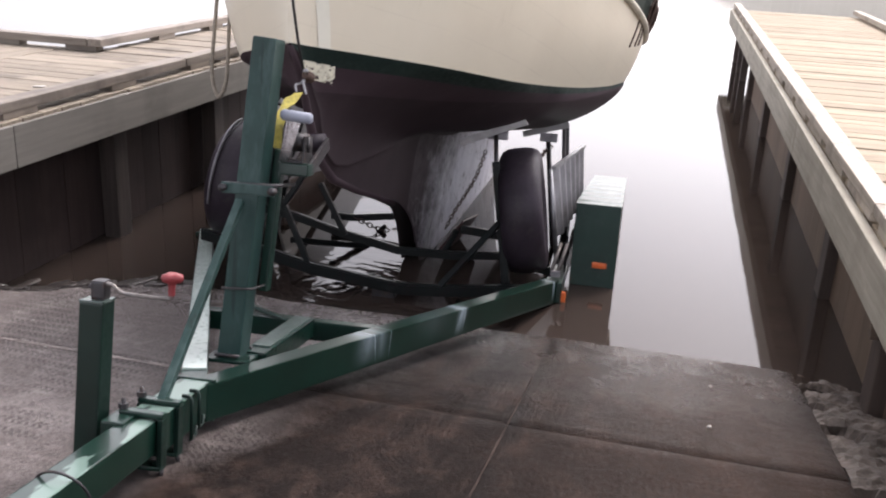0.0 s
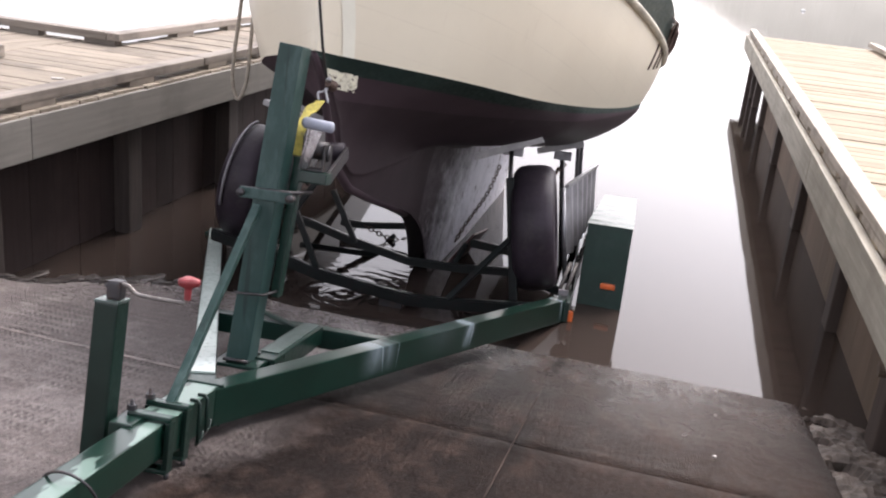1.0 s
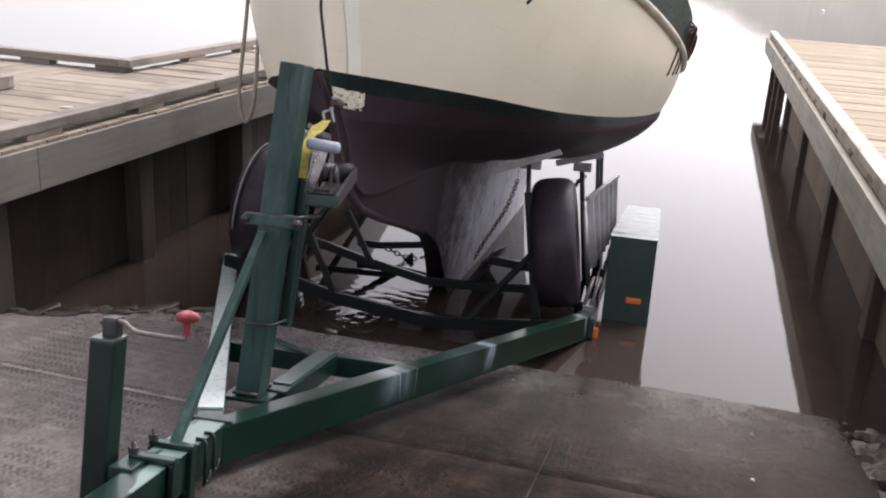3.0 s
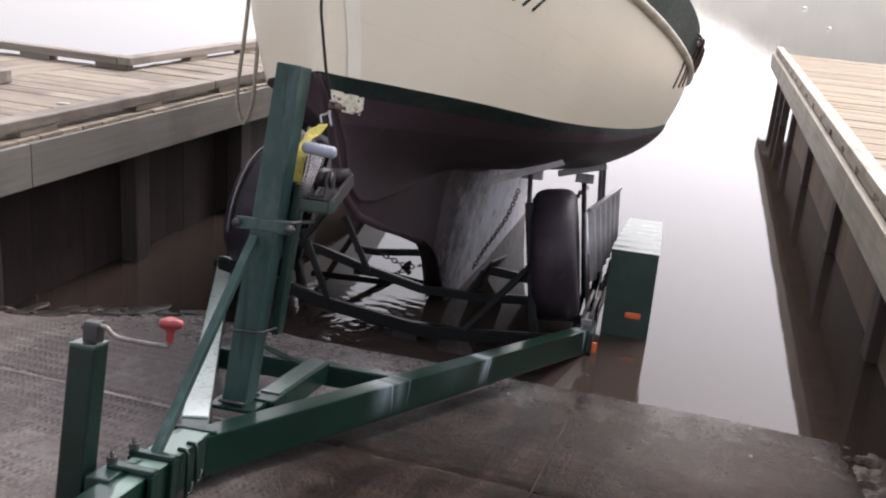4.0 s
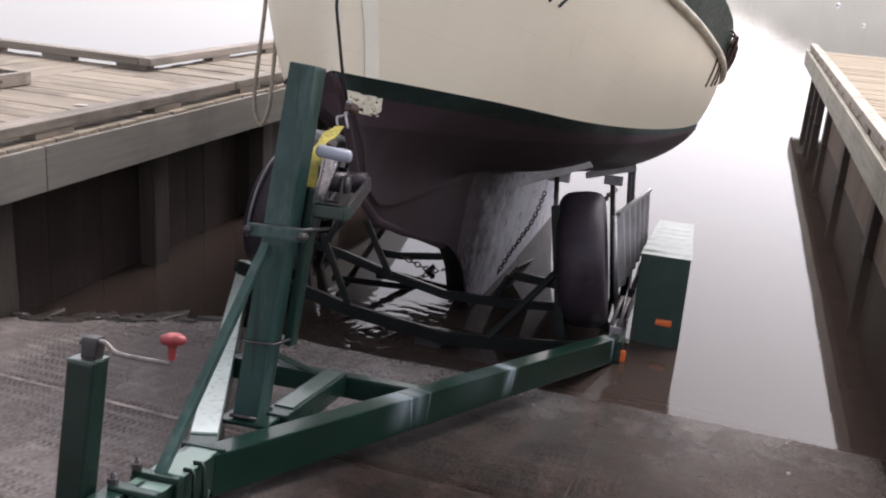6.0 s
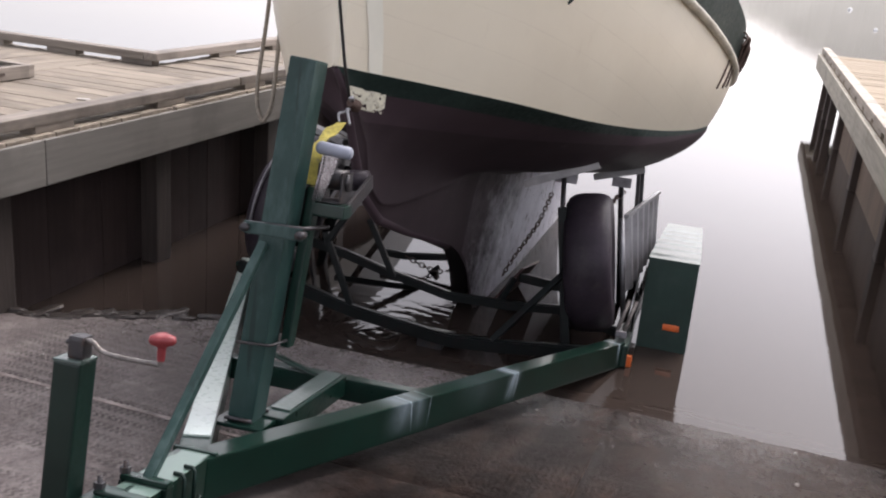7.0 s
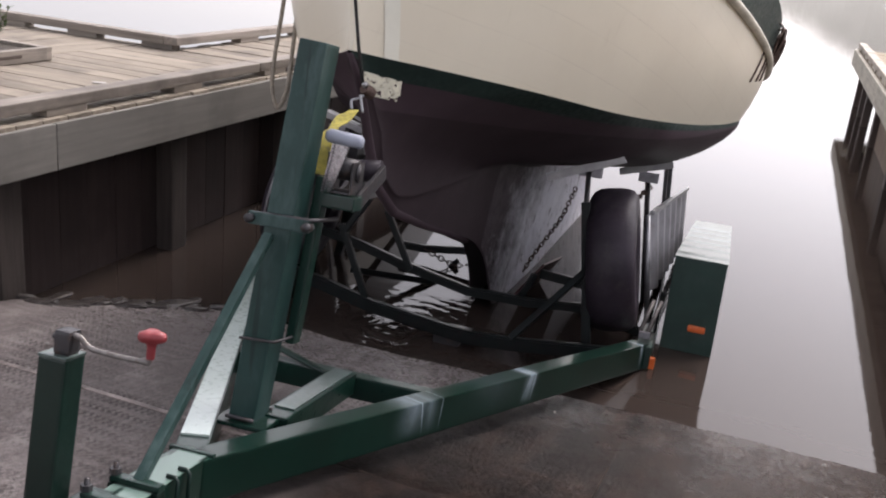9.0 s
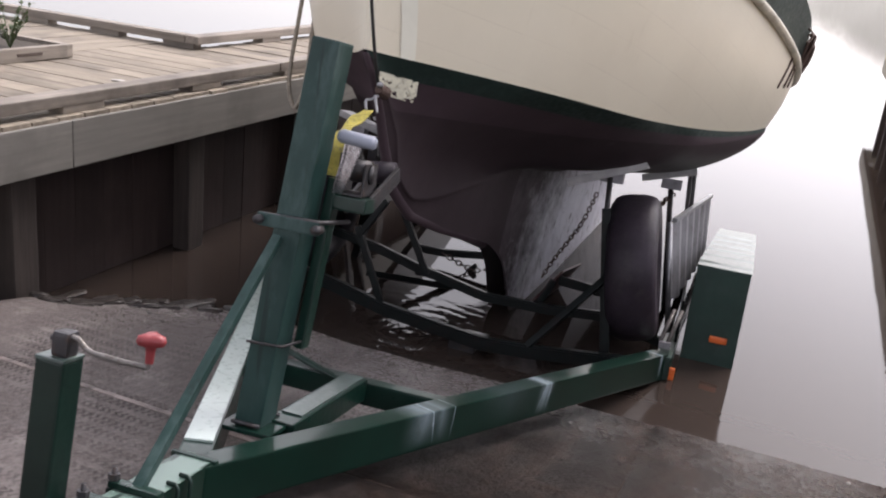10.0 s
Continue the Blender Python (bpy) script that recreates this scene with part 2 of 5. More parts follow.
def keel_paint():
    """Bottom paint worn to pale barrier coat along the keel, ragged towards its leading edge."""
    m, nt, p = nodes("worn_keel_paint")
    v = coords(nt)
    f = noise_node(nt, v, 7.0, 9.0, 0.75)
    pale = ramp_node(nt, f, [(0.3, (0.52, 0.52, 0.57)), (0.7, (0.78, 0.78, 0.83))])
    spots = ramp_node(nt, noise_node(nt, coords(nt, (1, 1.6, 0.8)), 11.0, 8.0, 0.7), [(0.57, (0, 0, 0)), (0.64, (0.85, 0.85, 0.85))])
    c = mix_node(nt, spots, pale, (0.04, 0.032, 0.038))
    sep = nt.nodes.new("ShaderNodeSeparateXYZ")
    nt.links.new(v, sep.inputs[0])
    edge = math_node(nt, "ADD", sep.outputs["Y"], math_node(nt, "MULTIPLY", f, 1.0))
    edge = math_node(nt, "SUBTRACT", edge, math_node(nt, "MULTIPLY", sep.outputs["Z"], 0.5))
    k = nt.nodes.new("ShaderNodeMapRange")
    k.inputs["From Min"].default_value = 2.7
    k.inputs["From Max"].default_value = 3.35
    nt.links.new(edge, k.inputs["Value"])
    c = mix_node(nt, k.outputs[0], ramp_node(nt, f, [(0.35, (0.03, 0.022, 0.026)), (0.7, (0.11, 0.09, 0.1))]), c)
    nt.links.new(c, p.inputs["Base Color"])
    p.inputs["Roughness"].default_value = 0.55
    p.inputs["Specular IOR Level"].default_value = 0.2
    bump(nt, p, f, 0.4, 0.006)
    return m


KEEL = keel_paint()
RAIL_WHITE = simple("cream_rubbing_strake", (0.5, 0.46, 0.38), 0.5, dirt=(0.3, 0.26, 0.2))
STEM_WHITE = simple("whiter_stem_tone", (0.72, 0.7, 0.6), 0.4, scale=5, var=0.08, bumpy=0.03)
PATCH = simple("flaking_cream_paint", (0.6, 0.57, 0.45), 0.7, scale=25, dirt=(0.2, 0.17, 0.12), bumpy=0.5)
PAD = simple("bunk_timber_grey", (0.38, 0.37, 0.37), 0.7, scale=12)


def concrete(name, lo, hi, streak_col, mark, rough, gloss):
    """Wet ramp concrete; mark is how strongly the pressed grip marks show."""
    m, nt, p = nodes(name)
    tc = nt.nodes.new("ShaderNodeNewGeometry")
    v = tc.outputs["Position"]

    def scaled(sc):
        n = nt.nodes.new("ShaderNodeMapping")
        n.inputs["Scale"].default_value = sc
        n.inputs["Rotation"].default_value = (0, 0, 0.12)
        nt.links.new(v, n.inputs["Vector"])
        return n.outputs[0]

    a = noise_node(nt, v, 1.3, 8.0, 0.65)
    b = noise_node(nt, v, 60.0, 6.0, 0.8)
    sep = nt.nodes.new("ShaderNodeSeparateXYZ")
    nt.links.new(v, sep.inputs[0])
    # sheen painted pale towards the dock, wet shade dark by the rail, ragged border
    pale_sheen = nt.nodes.new("ShaderNodeMapRange")
    pale_sheen.inputs["From Min"].default_value = 1.0
    pale_sheen.inputs["From Max"].default_value = 1.5
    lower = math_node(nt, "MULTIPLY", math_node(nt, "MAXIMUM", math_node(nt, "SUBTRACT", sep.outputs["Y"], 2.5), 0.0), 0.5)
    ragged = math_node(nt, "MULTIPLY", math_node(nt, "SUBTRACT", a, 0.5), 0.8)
    nt.links.new(math_node(nt, "ADD", math_node(nt, "SUBTRACT", ragged, sep.outputs["X"]), lower), pale_sheen.inputs["Value"])
    pale_sheen = pale_sheen.outputs[0]
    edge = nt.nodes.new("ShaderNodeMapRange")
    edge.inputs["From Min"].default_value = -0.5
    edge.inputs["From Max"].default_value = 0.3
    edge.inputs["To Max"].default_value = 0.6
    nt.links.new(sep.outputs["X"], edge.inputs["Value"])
    wet_shade = ramp_node(nt, a, [(0.3, (0.009, 0.0055, 0.0045)), (0.7, (0.024, 0.0155, 0.0128))])
    wet_shade = mix_node(nt, edge.outputs[0], wet_shade, ramp_node(nt, a, [(0.3, (0.046, 0.0265, 0.0185)), (0.7, (0.108, 0.065, 0.047))]))
    c = mix_node(nt, pale_sheen, wet_shade, ramp_node(nt, a, [(0.3, lo), (0.7, hi)]))
    c = mix_node(nt, 0.8, c, ramp_node(nt, b, [(0.38, (0.22, 0.22, 0.22)), (0.64, (1.0, 1.0, 1.0))]), "MULTIPLY")
    streak = noise_node(nt, scaled((1.9, 1.0, 1)), 3.6, 14.0, 0.78)
    stain = ramp_node(nt, streak, [(0.48, (0, 0, 0)), (0.66, (0.75, 0.75, 0.75))])
    c = mix_node(nt, stain, c, mix_node(nt, pale_sheen, (0.078, 0.05, 0.039), streak_col))
    # short wavy grip ridges pressed in rows, worn away in places
    drift = math_node(nt, "MULTIPLY", math_node(nt, "SUBTRACT", noise_node(nt, v, 7.0, 2.0), 0.5), 0.03)
    wiggle = math_node(nt, "MULTIPLY", math_node(nt, "SINE", math_node(nt, "MULTIPLY", sep.outputs["Y"], 220.0)), 0.0045)
    ridge = math_node(nt, "SINE", math_node(nt, "MULTIPLY", math_node(nt, "ADD", math_node(nt, "ADD", sep.outputs["X"], wiggle), drift), 270.0))
    row = math_node(nt, "SINE", math_node(nt, "MULTIPLY", math_node(nt, "ADD", sep.outputs["Y"], drift), 88.0))
    rows = ramp_node(nt, math_node(nt, "ADD", math_node(nt, "MULTIPLY", row, 0.5), 0.5), [(0.22, (0, 0, 0)), (0.42, (1, 1, 1))])
    worn = ramp_node(nt, noise_node(nt, v, 2.6, 6.0), [(0.4, (0, 0, 0)), (0.62, (1, 1, 1))])
    marks = math_node(nt, "MULTIPLY", math_node(nt, "MULTIPLY", ramp_node(nt, math_node(nt, "ADD", math_node(nt, "MULTIPLY", ridge, 0.5), 0.5), [(0.4, (0, 0, 0)), (0.75, (1, 1, 1))]), rows), worn)
    c = mix_node(nt, math_node(nt, "MULTIPLY", math_node(nt, "MULTIPLY", marks, math_node(nt, "MAXIMUM", pale_sheen, 0.55)), mark), c, mix_node(nt, pale_sheen, (0.008, 0.006, 0.0055), (lo[0] * 0.3, lo[1] * 0.3, lo[2] * 0.3)))
    nt.links.new(c, p.inputs["Base Color"])
    # a film of water lies on the lowest metre, thinning out in streaks up the slope
    wet = noise_node(nt, scaled((1.3, 1.0, 1)), 3.4, 10.0, 0.75)
    film = nt.nodes.new("ShaderNodeMapRange")
    film.inputs["From Min"].default_value = 2.85
    film.inputs["From Max"].default_value = 4.0
    nt.links.new(math_node(nt, "ADD", sep.outputs["Y"], math_node(nt, "MULTIPLY", wet, 1.2)), film.inputs["Value"])
    film.inputs["To Max"].default_value = 0.85
    damp = math_node(nt, "MULTIPLY", film.outputs[0], ramp_node(nt, wet, [(0.28, (0.4, 0.4, 0.4)), (0.7, (1, 1, 1))]))
    rest = math_node(nt, "SUBTRACT", 1.0, math_node(nt, "MULTIPLY", damp, 0.8))
    grit = math_node(nt, "MULTIPLY", math_node(nt, "MULTIPLY", math_node(nt, "SUBTRACT", b, 0.5), 0.9), rest)
    nt.links.new(math_node(nt, "ADD", math_node(nt, "SUBTRACT", rough, math_node(nt, "MULTIPLY", damp, rough * 0.78)), grit), p.inputs["Roughness"])
    nt.links.new(math_node(nt, "ADD", math_node(nt, "MULTIPLY", math_node(nt, "ADD", pale_sheen, 0.42), gloss), math_node(nt, "MULTIPLY", damp, 0.5)), p.inputs["Specular IOR Level"])
    h = math_node(nt, "ADD", math_node(nt, "MULTIPLY", marks, math_node(nt, "MULTIPLY", math_node(nt, "MAXIMUM", pale_sheen, 0.5), -1.3 * mark)), math_node(nt, "ADD", math_node(nt, "MULTIPLY", b, 1.8), math_node(nt, "MULTIPLY", streak, 2.0)))
    bump(nt, p, math_node(nt, "MULTIPLY", h, math_node(nt, "SUBTRACT", 1.0, math_node(nt, "MULTIPLY", damp, 0.88))), 0.9, 0.01)
    return m


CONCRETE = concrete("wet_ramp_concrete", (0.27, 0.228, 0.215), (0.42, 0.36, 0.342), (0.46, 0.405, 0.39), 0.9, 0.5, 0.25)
RUBBLE = simple("broken_pale_concrete", (0.13, 0.105, 0.088), 0.75, scale=9, var=0.55, bumpy=0.8, dirt=(0.05, 0.04, 0.03))
JOINT = simple("joint_filler", (0.24, 0.2, 0.185), 0.7, scale=7, var=0.7, bumpy=0.4, dirt=(0.03, 0.024, 0.022))
JOINT_WORN = simple("worn_joint_edge", (0.034, 0.025, 0.021), 0.8, gloss=0.06, scale=9, var=0.9, bumpy=0.4, dirt=(0.018, 0.014, 0.013))
GROUND = simple("silt_and_soil", (0.06, 0.05, 0.04), 0.7, scale=0.7, bumpy=0.4)
# the haze is painted in: pale base colour plus a faint glow
SHORE = simple("far_woods_painted_haze", (0.5, 0.485, 0.43), 0.95, scale=0.05, var=0.2)
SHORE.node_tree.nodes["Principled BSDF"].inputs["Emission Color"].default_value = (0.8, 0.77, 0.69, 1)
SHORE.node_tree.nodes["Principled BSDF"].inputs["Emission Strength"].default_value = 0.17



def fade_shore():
    """Fades the far woods' tops out by alpha, as painted haze."""
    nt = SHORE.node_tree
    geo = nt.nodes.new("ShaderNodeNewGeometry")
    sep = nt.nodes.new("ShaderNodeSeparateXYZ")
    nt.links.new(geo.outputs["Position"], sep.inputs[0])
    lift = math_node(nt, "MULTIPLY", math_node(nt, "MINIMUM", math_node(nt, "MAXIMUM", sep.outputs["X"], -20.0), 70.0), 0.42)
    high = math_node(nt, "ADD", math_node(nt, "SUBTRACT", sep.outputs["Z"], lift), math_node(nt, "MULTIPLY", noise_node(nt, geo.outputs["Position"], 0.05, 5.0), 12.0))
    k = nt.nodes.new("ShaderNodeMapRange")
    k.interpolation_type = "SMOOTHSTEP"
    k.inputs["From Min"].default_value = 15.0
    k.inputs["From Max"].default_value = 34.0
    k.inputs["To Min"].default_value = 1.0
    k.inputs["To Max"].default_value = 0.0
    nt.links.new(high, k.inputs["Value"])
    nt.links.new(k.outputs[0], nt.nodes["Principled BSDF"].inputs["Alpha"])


fade_shore()


def water_material():
    m, nt, p = nodes("still_brown_water")
    p.inputs["Base Color"].default_value = (0.038, 0.0285, 0.024, 1)
    p.inputs["Roughness"].default_value = 0.04
    p.inputs["IOR"].default_value = 1.33
    n = noise_node(nt, coords(nt, (1.0, 0.45, 1.0)), 1.3, 3.0, 0.5)
    fine = noise_node(nt, coords(nt, (0.5, 1.6, 1.0)), 13.0, 2.0, 0.5)
    # rings spread from water that drips off the trailer
    geo = nt.nodes.new("ShaderNodeNewGeometry")
    far = nt.nodes.new("ShaderNodeVectorMath")
    far.operation = "DISTANCE"
    warp = math_node(nt, "MULTIPLY", noise_node(nt, geo.outputs["Position"], 4.0, 4.0, 0.6), 0.3)
    nt.links.new(geo.outputs["Position"], far.inputs[0])
    far.inputs[1].default_value = (-1.5, 3.85, 0.0)
    ring = math_node(nt, "SINE", math_node(nt, "MULTIPLY", math_node(nt, "ADD", far.outputs["Value"], warp), 60.0))
    die = math_node(nt, "MAXIMUM", math_node(nt, "SUBTRACT", 1.0, math_node(nt, "MULTIPLY", far.outputs["Value"], 1.3)), 0.0)
    rings = math_node(nt, "MULTIPLY", math_node(nt, "MULTIPLY", ring, die), 0.24)
    bump(nt, p, math_node(nt, "ADD", math_node(nt, "ADD", n, rings), math_node(nt, "MULTIPLY", fine, 0.14)), 0.13, 0.02)
    return m


WATER = water_material()


# ---- mesh helpers ----
def part(name, bm, material, parent, label="", smooth=False):
    me = bpy.data.meshes.new(name)
    bmesh.ops.recalc_face_normals(bm, faces=bm.faces)
    bm.to_mesh(me)
    bm.free()
    me.materials.append(material)
    if smooth:
        for poly in me.polygons:
            poly.use_smooth = True
    ob = new(name, me)
    ob.parent = parent
    if label:
        tagged(ob, label)
    return ob


def holder(name, label, category, group="", kind="", m=None):
    ob = new(name)
    ob.empty_display_size = 0.1
    if m is not None:
        ob.matrix_world = m
    return tagged(ob, label, category, group, kind)


def solo(name, bm, material, label, category, kind="", group="", m=None, smooth=False):
    ob = part(name, bm, material, None, smooth=smooth)
    if m is not None:
        ob.matrix_world = m
    return tagged(ob, label, category, group, kind)


def add_box(bm, c, size, m=None, bevel=0.0):
    mat = Matrix.Translation(c) @ (m.to_4x4() if m is not None else Matrix()) @ Matrix.Diagonal((*size, 1))
    vs = bmesh.ops.create_cube(bm, size=1, matrix=mat)["verts"]
    if bevel:
        es = list({e for v in vs for e in v.link_edges})
        bmesh.ops.bevel(bm, geom=es, offset=bevel, segments=2, affect="EDGES", profile=0.7)
    return bm


def add_beam(bm, a, b, w, h, up=(0, 0, 1), bevel=0.006):
    """A square tube from a to b: w across, h along up."""
    a, b, up = Vector(a), Vector(b), Vector(up)
    y = (b - a).normalized()
    x = y.cross(up).normalized()
    z = x.cross(y).normalized()
    m = Matrix((x, y, z)).transposed()
    return add_box(bm, (a + b) / 2, (w, (b - a).length, h), m, bevel)


def add_tube(bm, pts, r, seg=10, caps=True):
    """A round tube along a run of points."""
    pts = [Vector(p) for p in pts]
    rings = []
    last = None
    for i, p in enumerate(pts):
        d = (pts[min(i + 1, len(pts) - 1)] - pts[max(i - 1, 0)]).normalized()
        if last is None:
            u = d.cross(Vector((0.13, 0.2, 1))).normalized()
        else:
            u = (last - d * last.dot(d)).normalized()
        last = u
        v = d.cross(u)
        rr = r[i] if isinstance(r, (list, tuple)) else r
        rings.append([bm.verts.new(p + (u * math.cos(k * math.tau / seg) + v * math.sin(k * math.tau / seg)) * rr) for k in range(seg)])
    for a, b in zip(rings, rings[1:]):
        for k in range(seg):
            bm.faces.new((a[k], a[(k + 1) % seg], b[(k + 1) % seg], b[k]))
    if caps:
        bm.faces.new(rings[0][::-1])
        bm.faces.new(rings[-1])
    return bm


def box_part(name, c, size, material, parent, label="", m=None, bevel=0.005):
    return part(name, add_box(bmesh.new(), c, size, m, bevel), material, parent, label)


def beam_part(name, a, b, w, h, material, parent, label="", up=(0, 0, 1), bevel=0.006):
    return part(name, add_beam(bmesh.new(), a, b, w, h, up, bevel), material, parent, label)


def tube_part(name, pts, r, material, parent, label="", seg=10):
    return part(name, add_tube(bmesh.new(), pts, r, seg), material, parent, label, smooth=True)


def arc(c, r, a0, a1, n, plane="xz"):
    out = []
    for i in range(n + 1):
        a = radians(a0 + (a1 - a0) * i / n)
        u, v = r * math.cos(a), r * math.sin(a)
        out.append({"xz": (c[0] + u, c[1], c[2] + v), "yz": (c[0], c[1] + u, c[2] + v), "xy": (c[0] + u, c[1] + v, c[2])}[plane])
    return out


def curve_points(keys, n):
    """Points on a smooth run through the keys."""
    ks = [Vector(k) for k in keys]
    out = []
    for i in range(len(ks) - 1):
        p0, p1, p2, p3 = ks[max(i - 1, 0)], ks[i], ks[i + 1], ks[min(i + 2, len(ks) - 1)]
        for j in range(n):
            t = j / n
            out.append(0.5 * (2 * p1 + (p2 - p0) * t + (2 * p0 - 5 * p1 + 4 * p2 - p3) * t * t + (3 * p1 - p0 - 3 * p2 + p3) * t ** 3))
    out.append(ks[-1])
    return out


# ---- ground, ramp and water ----
SLOPE, EDGE = 0.2, 3.63


def ramp_z(y):
    return SLOPE * (EDGE - y)


def build_ground():
    bm = bmesh.new()
    ys = [-600, -60, -8, -4, 0, 4, 8, 13, 40, 200, 1500]
    zs = [ramp_z(-4), ramp_z(-4), ramp_z(-4), ramp_z(-4), ramp_z(0), ramp_z(4), ramp_z(8), ramp_z(13), -2.4, -4, -4]
    xs = [-1500, -60, -3, 0.7, 60, 1500]
    grid = [[bm.verts.new((x, y, z - 0.12)) for x in xs] for y, z in zip(ys, zs)]
    for a, b in zip(grid, grid[1:]):
        for i in range(len(xs) - 1):
            bm.faces.new((a[i], a[i + 1], b[i + 1], b[i]))
    solo("ground", bm, GROUND, "brown silty lake bed and bank", "ground", "structure")


build_ground()


def build_water():
    bm = bmesh.new()
    bmesh.ops.create_grid(bm, x_segments=8, y_segments=8, size=1500)
    for v in bm.verts:
        v.co.y += 1460
    solo("water", bm, WATER, "still brown harbour water mirroring a white sky", "water", "structure")


build_water()


def slab_mesh(w, l, cx, cy, uneven):
    """A cast slab with a slightly uneven top, level at its edges; uneven slabs lie in view."""
    bm = bmesh.new()
    if not uneven:
        return add_box(bm, (0, 0, -0.06), (w, l, 0.12), None, 0.004)
    nx, ny = max(4, int(w / 0.07)), int(l / 0.07)
    grid = []
    for j in range(ny + 1):
        row = []
        for i in range(nx + 1):
            x, y = (i / nx - 0.5) * w, (j / ny - 0.5) * l
            rim = min(1.0, (w / 2 - abs(x)) / 0.35, (l / 2 - abs(y)) / 0.35)
            q = Vector((x + cx, y + cy, 0))
            z = (0.006 * noise.noise(q * 1.6) + 0.004 * noise.noise(q * 4.1) + 0.002 * noise.noise(q * 11)) * rim
            # the corner under the dark wall has broken away
            if q.x < -2.15 and 2.9 < q.y < 4.7:
                u = min(1.0, max(0.0, (q.x + 2.8) / 0.62))
                past = q.y - (3.0 + 0.75 * u ** 0.8 + 0.05 * noise.noise(q * 5))
                z -= 0.13 * min(1.0, max(0.0, past / 0.12)) * min(1.0, (-2.15 - q.x) / 0.12)
            row.append(bm.verts.new((x, y, z)))
        grid.append(row)
    for a, b in zip(grid, grid[1:]):
        for i in range(nx):
            bm.faces.new((a[i], a[i + 1], b[i + 1], b[i]))
    low = bmesh.ops.extrude_edge_only(bm, edges=[e for e in bm.edges if e.is_boundary])["geom"]
    for v in low:
        if isinstance(v, bmesh.types.BMVert):
            v.co.z -= 0.12
    return bm


def build_ramp():
    ramp = holder("ramp", "wet brown concrete boat ramp of cast slabs", "ramp", kind="structure")
    tilt = Matrix.Rotation(-math.atan(SLOPE), 3, "X")
    xs = [-2.85, -0.345, 0.71]
    ys = [-4.0, -1.2, 0.55, 2.34, 4.6, 6.9, 9.2, 12.0]
    for i in range(len(xs) - 1):
        for j in range(len(ys) - 1):
            a, b, c, d = xs[i] + 0.003, xs[i + 1] - 0.003, ys[j] + 0.005, ys[j + 1] - 0.005
            cy = (c + d) / 2
            bm = slab_mesh(b - a, (d - c) * math.sqrt(1 + SLOPE ** 2), (a + b) / 2, cy, 0 < cy < 5)
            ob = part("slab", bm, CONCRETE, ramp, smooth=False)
            for poly in ob.data.polygons:
                poly.use_smooth = poly.normal.z > 0.9 and 0 < cy < 5
            ob.matrix_world = Matrix.Translation(((a + b) / 2, cy, ramp_z(cy) - 0.002 * ((i + j) % 2))) @ tilt.to_4x4()
    for y in ys[1:-1]:
        for x0, x1, mat in ((-2.82, -1.25, JOINT), (-1.24, -0.36, JOINT_WORN), (-0.33, 0.69, CONCRETE)):
            bm = bmesh.new()
            add_box(bm, (0, 0, 0), (x1 - x0, 0.024 if x1 < -1 else 0.007, 0.02), tilt)
            ob = part("joint", bm, mat, ramp)
            ob.location = ((x0 + x1) / 2, y, ramp_z(y) - (0.0085 if x1 < -1 else 0.011))
    bm = bmesh.new()
    add_box(bm, (0, 0, 0), (0.0055, 6.9, 0.02), tilt)
    ob = part("joint", bm, JOINT_WORN, ramp)
    ob.location = (-0.345, -0.45, ramp_z(-0.45) - 0.0105)
    bm = bmesh.new()
    add_box(bm, (0, 0, 0), (0.0055, 6.2, 0.02), tilt)
    ob = part("joint", bm, CONCRETE, ramp)
    ob.location = (-0.345, 5.93, ramp_z(5.93) - 0.0115)


build_ramp()


# ---- docks ----
def shared_box(name, size, bevel=0.004):
    me = bpy.data.meshes.new(name)
    bm = add_box(bmesh.new(), (0, 0, 0), size, None, bevel)
    bm.to_mesh(me)
    bm.free()
    return me


def place_piece(name, me, material, parent, loc, turn=0.0):
    if not me.materials:
        me.materials.append(material)
    ob = new(name, me)
    ob.parent = parent
    ob.matrix_world = pose(*loc, 0, 0, turn)
    return ob


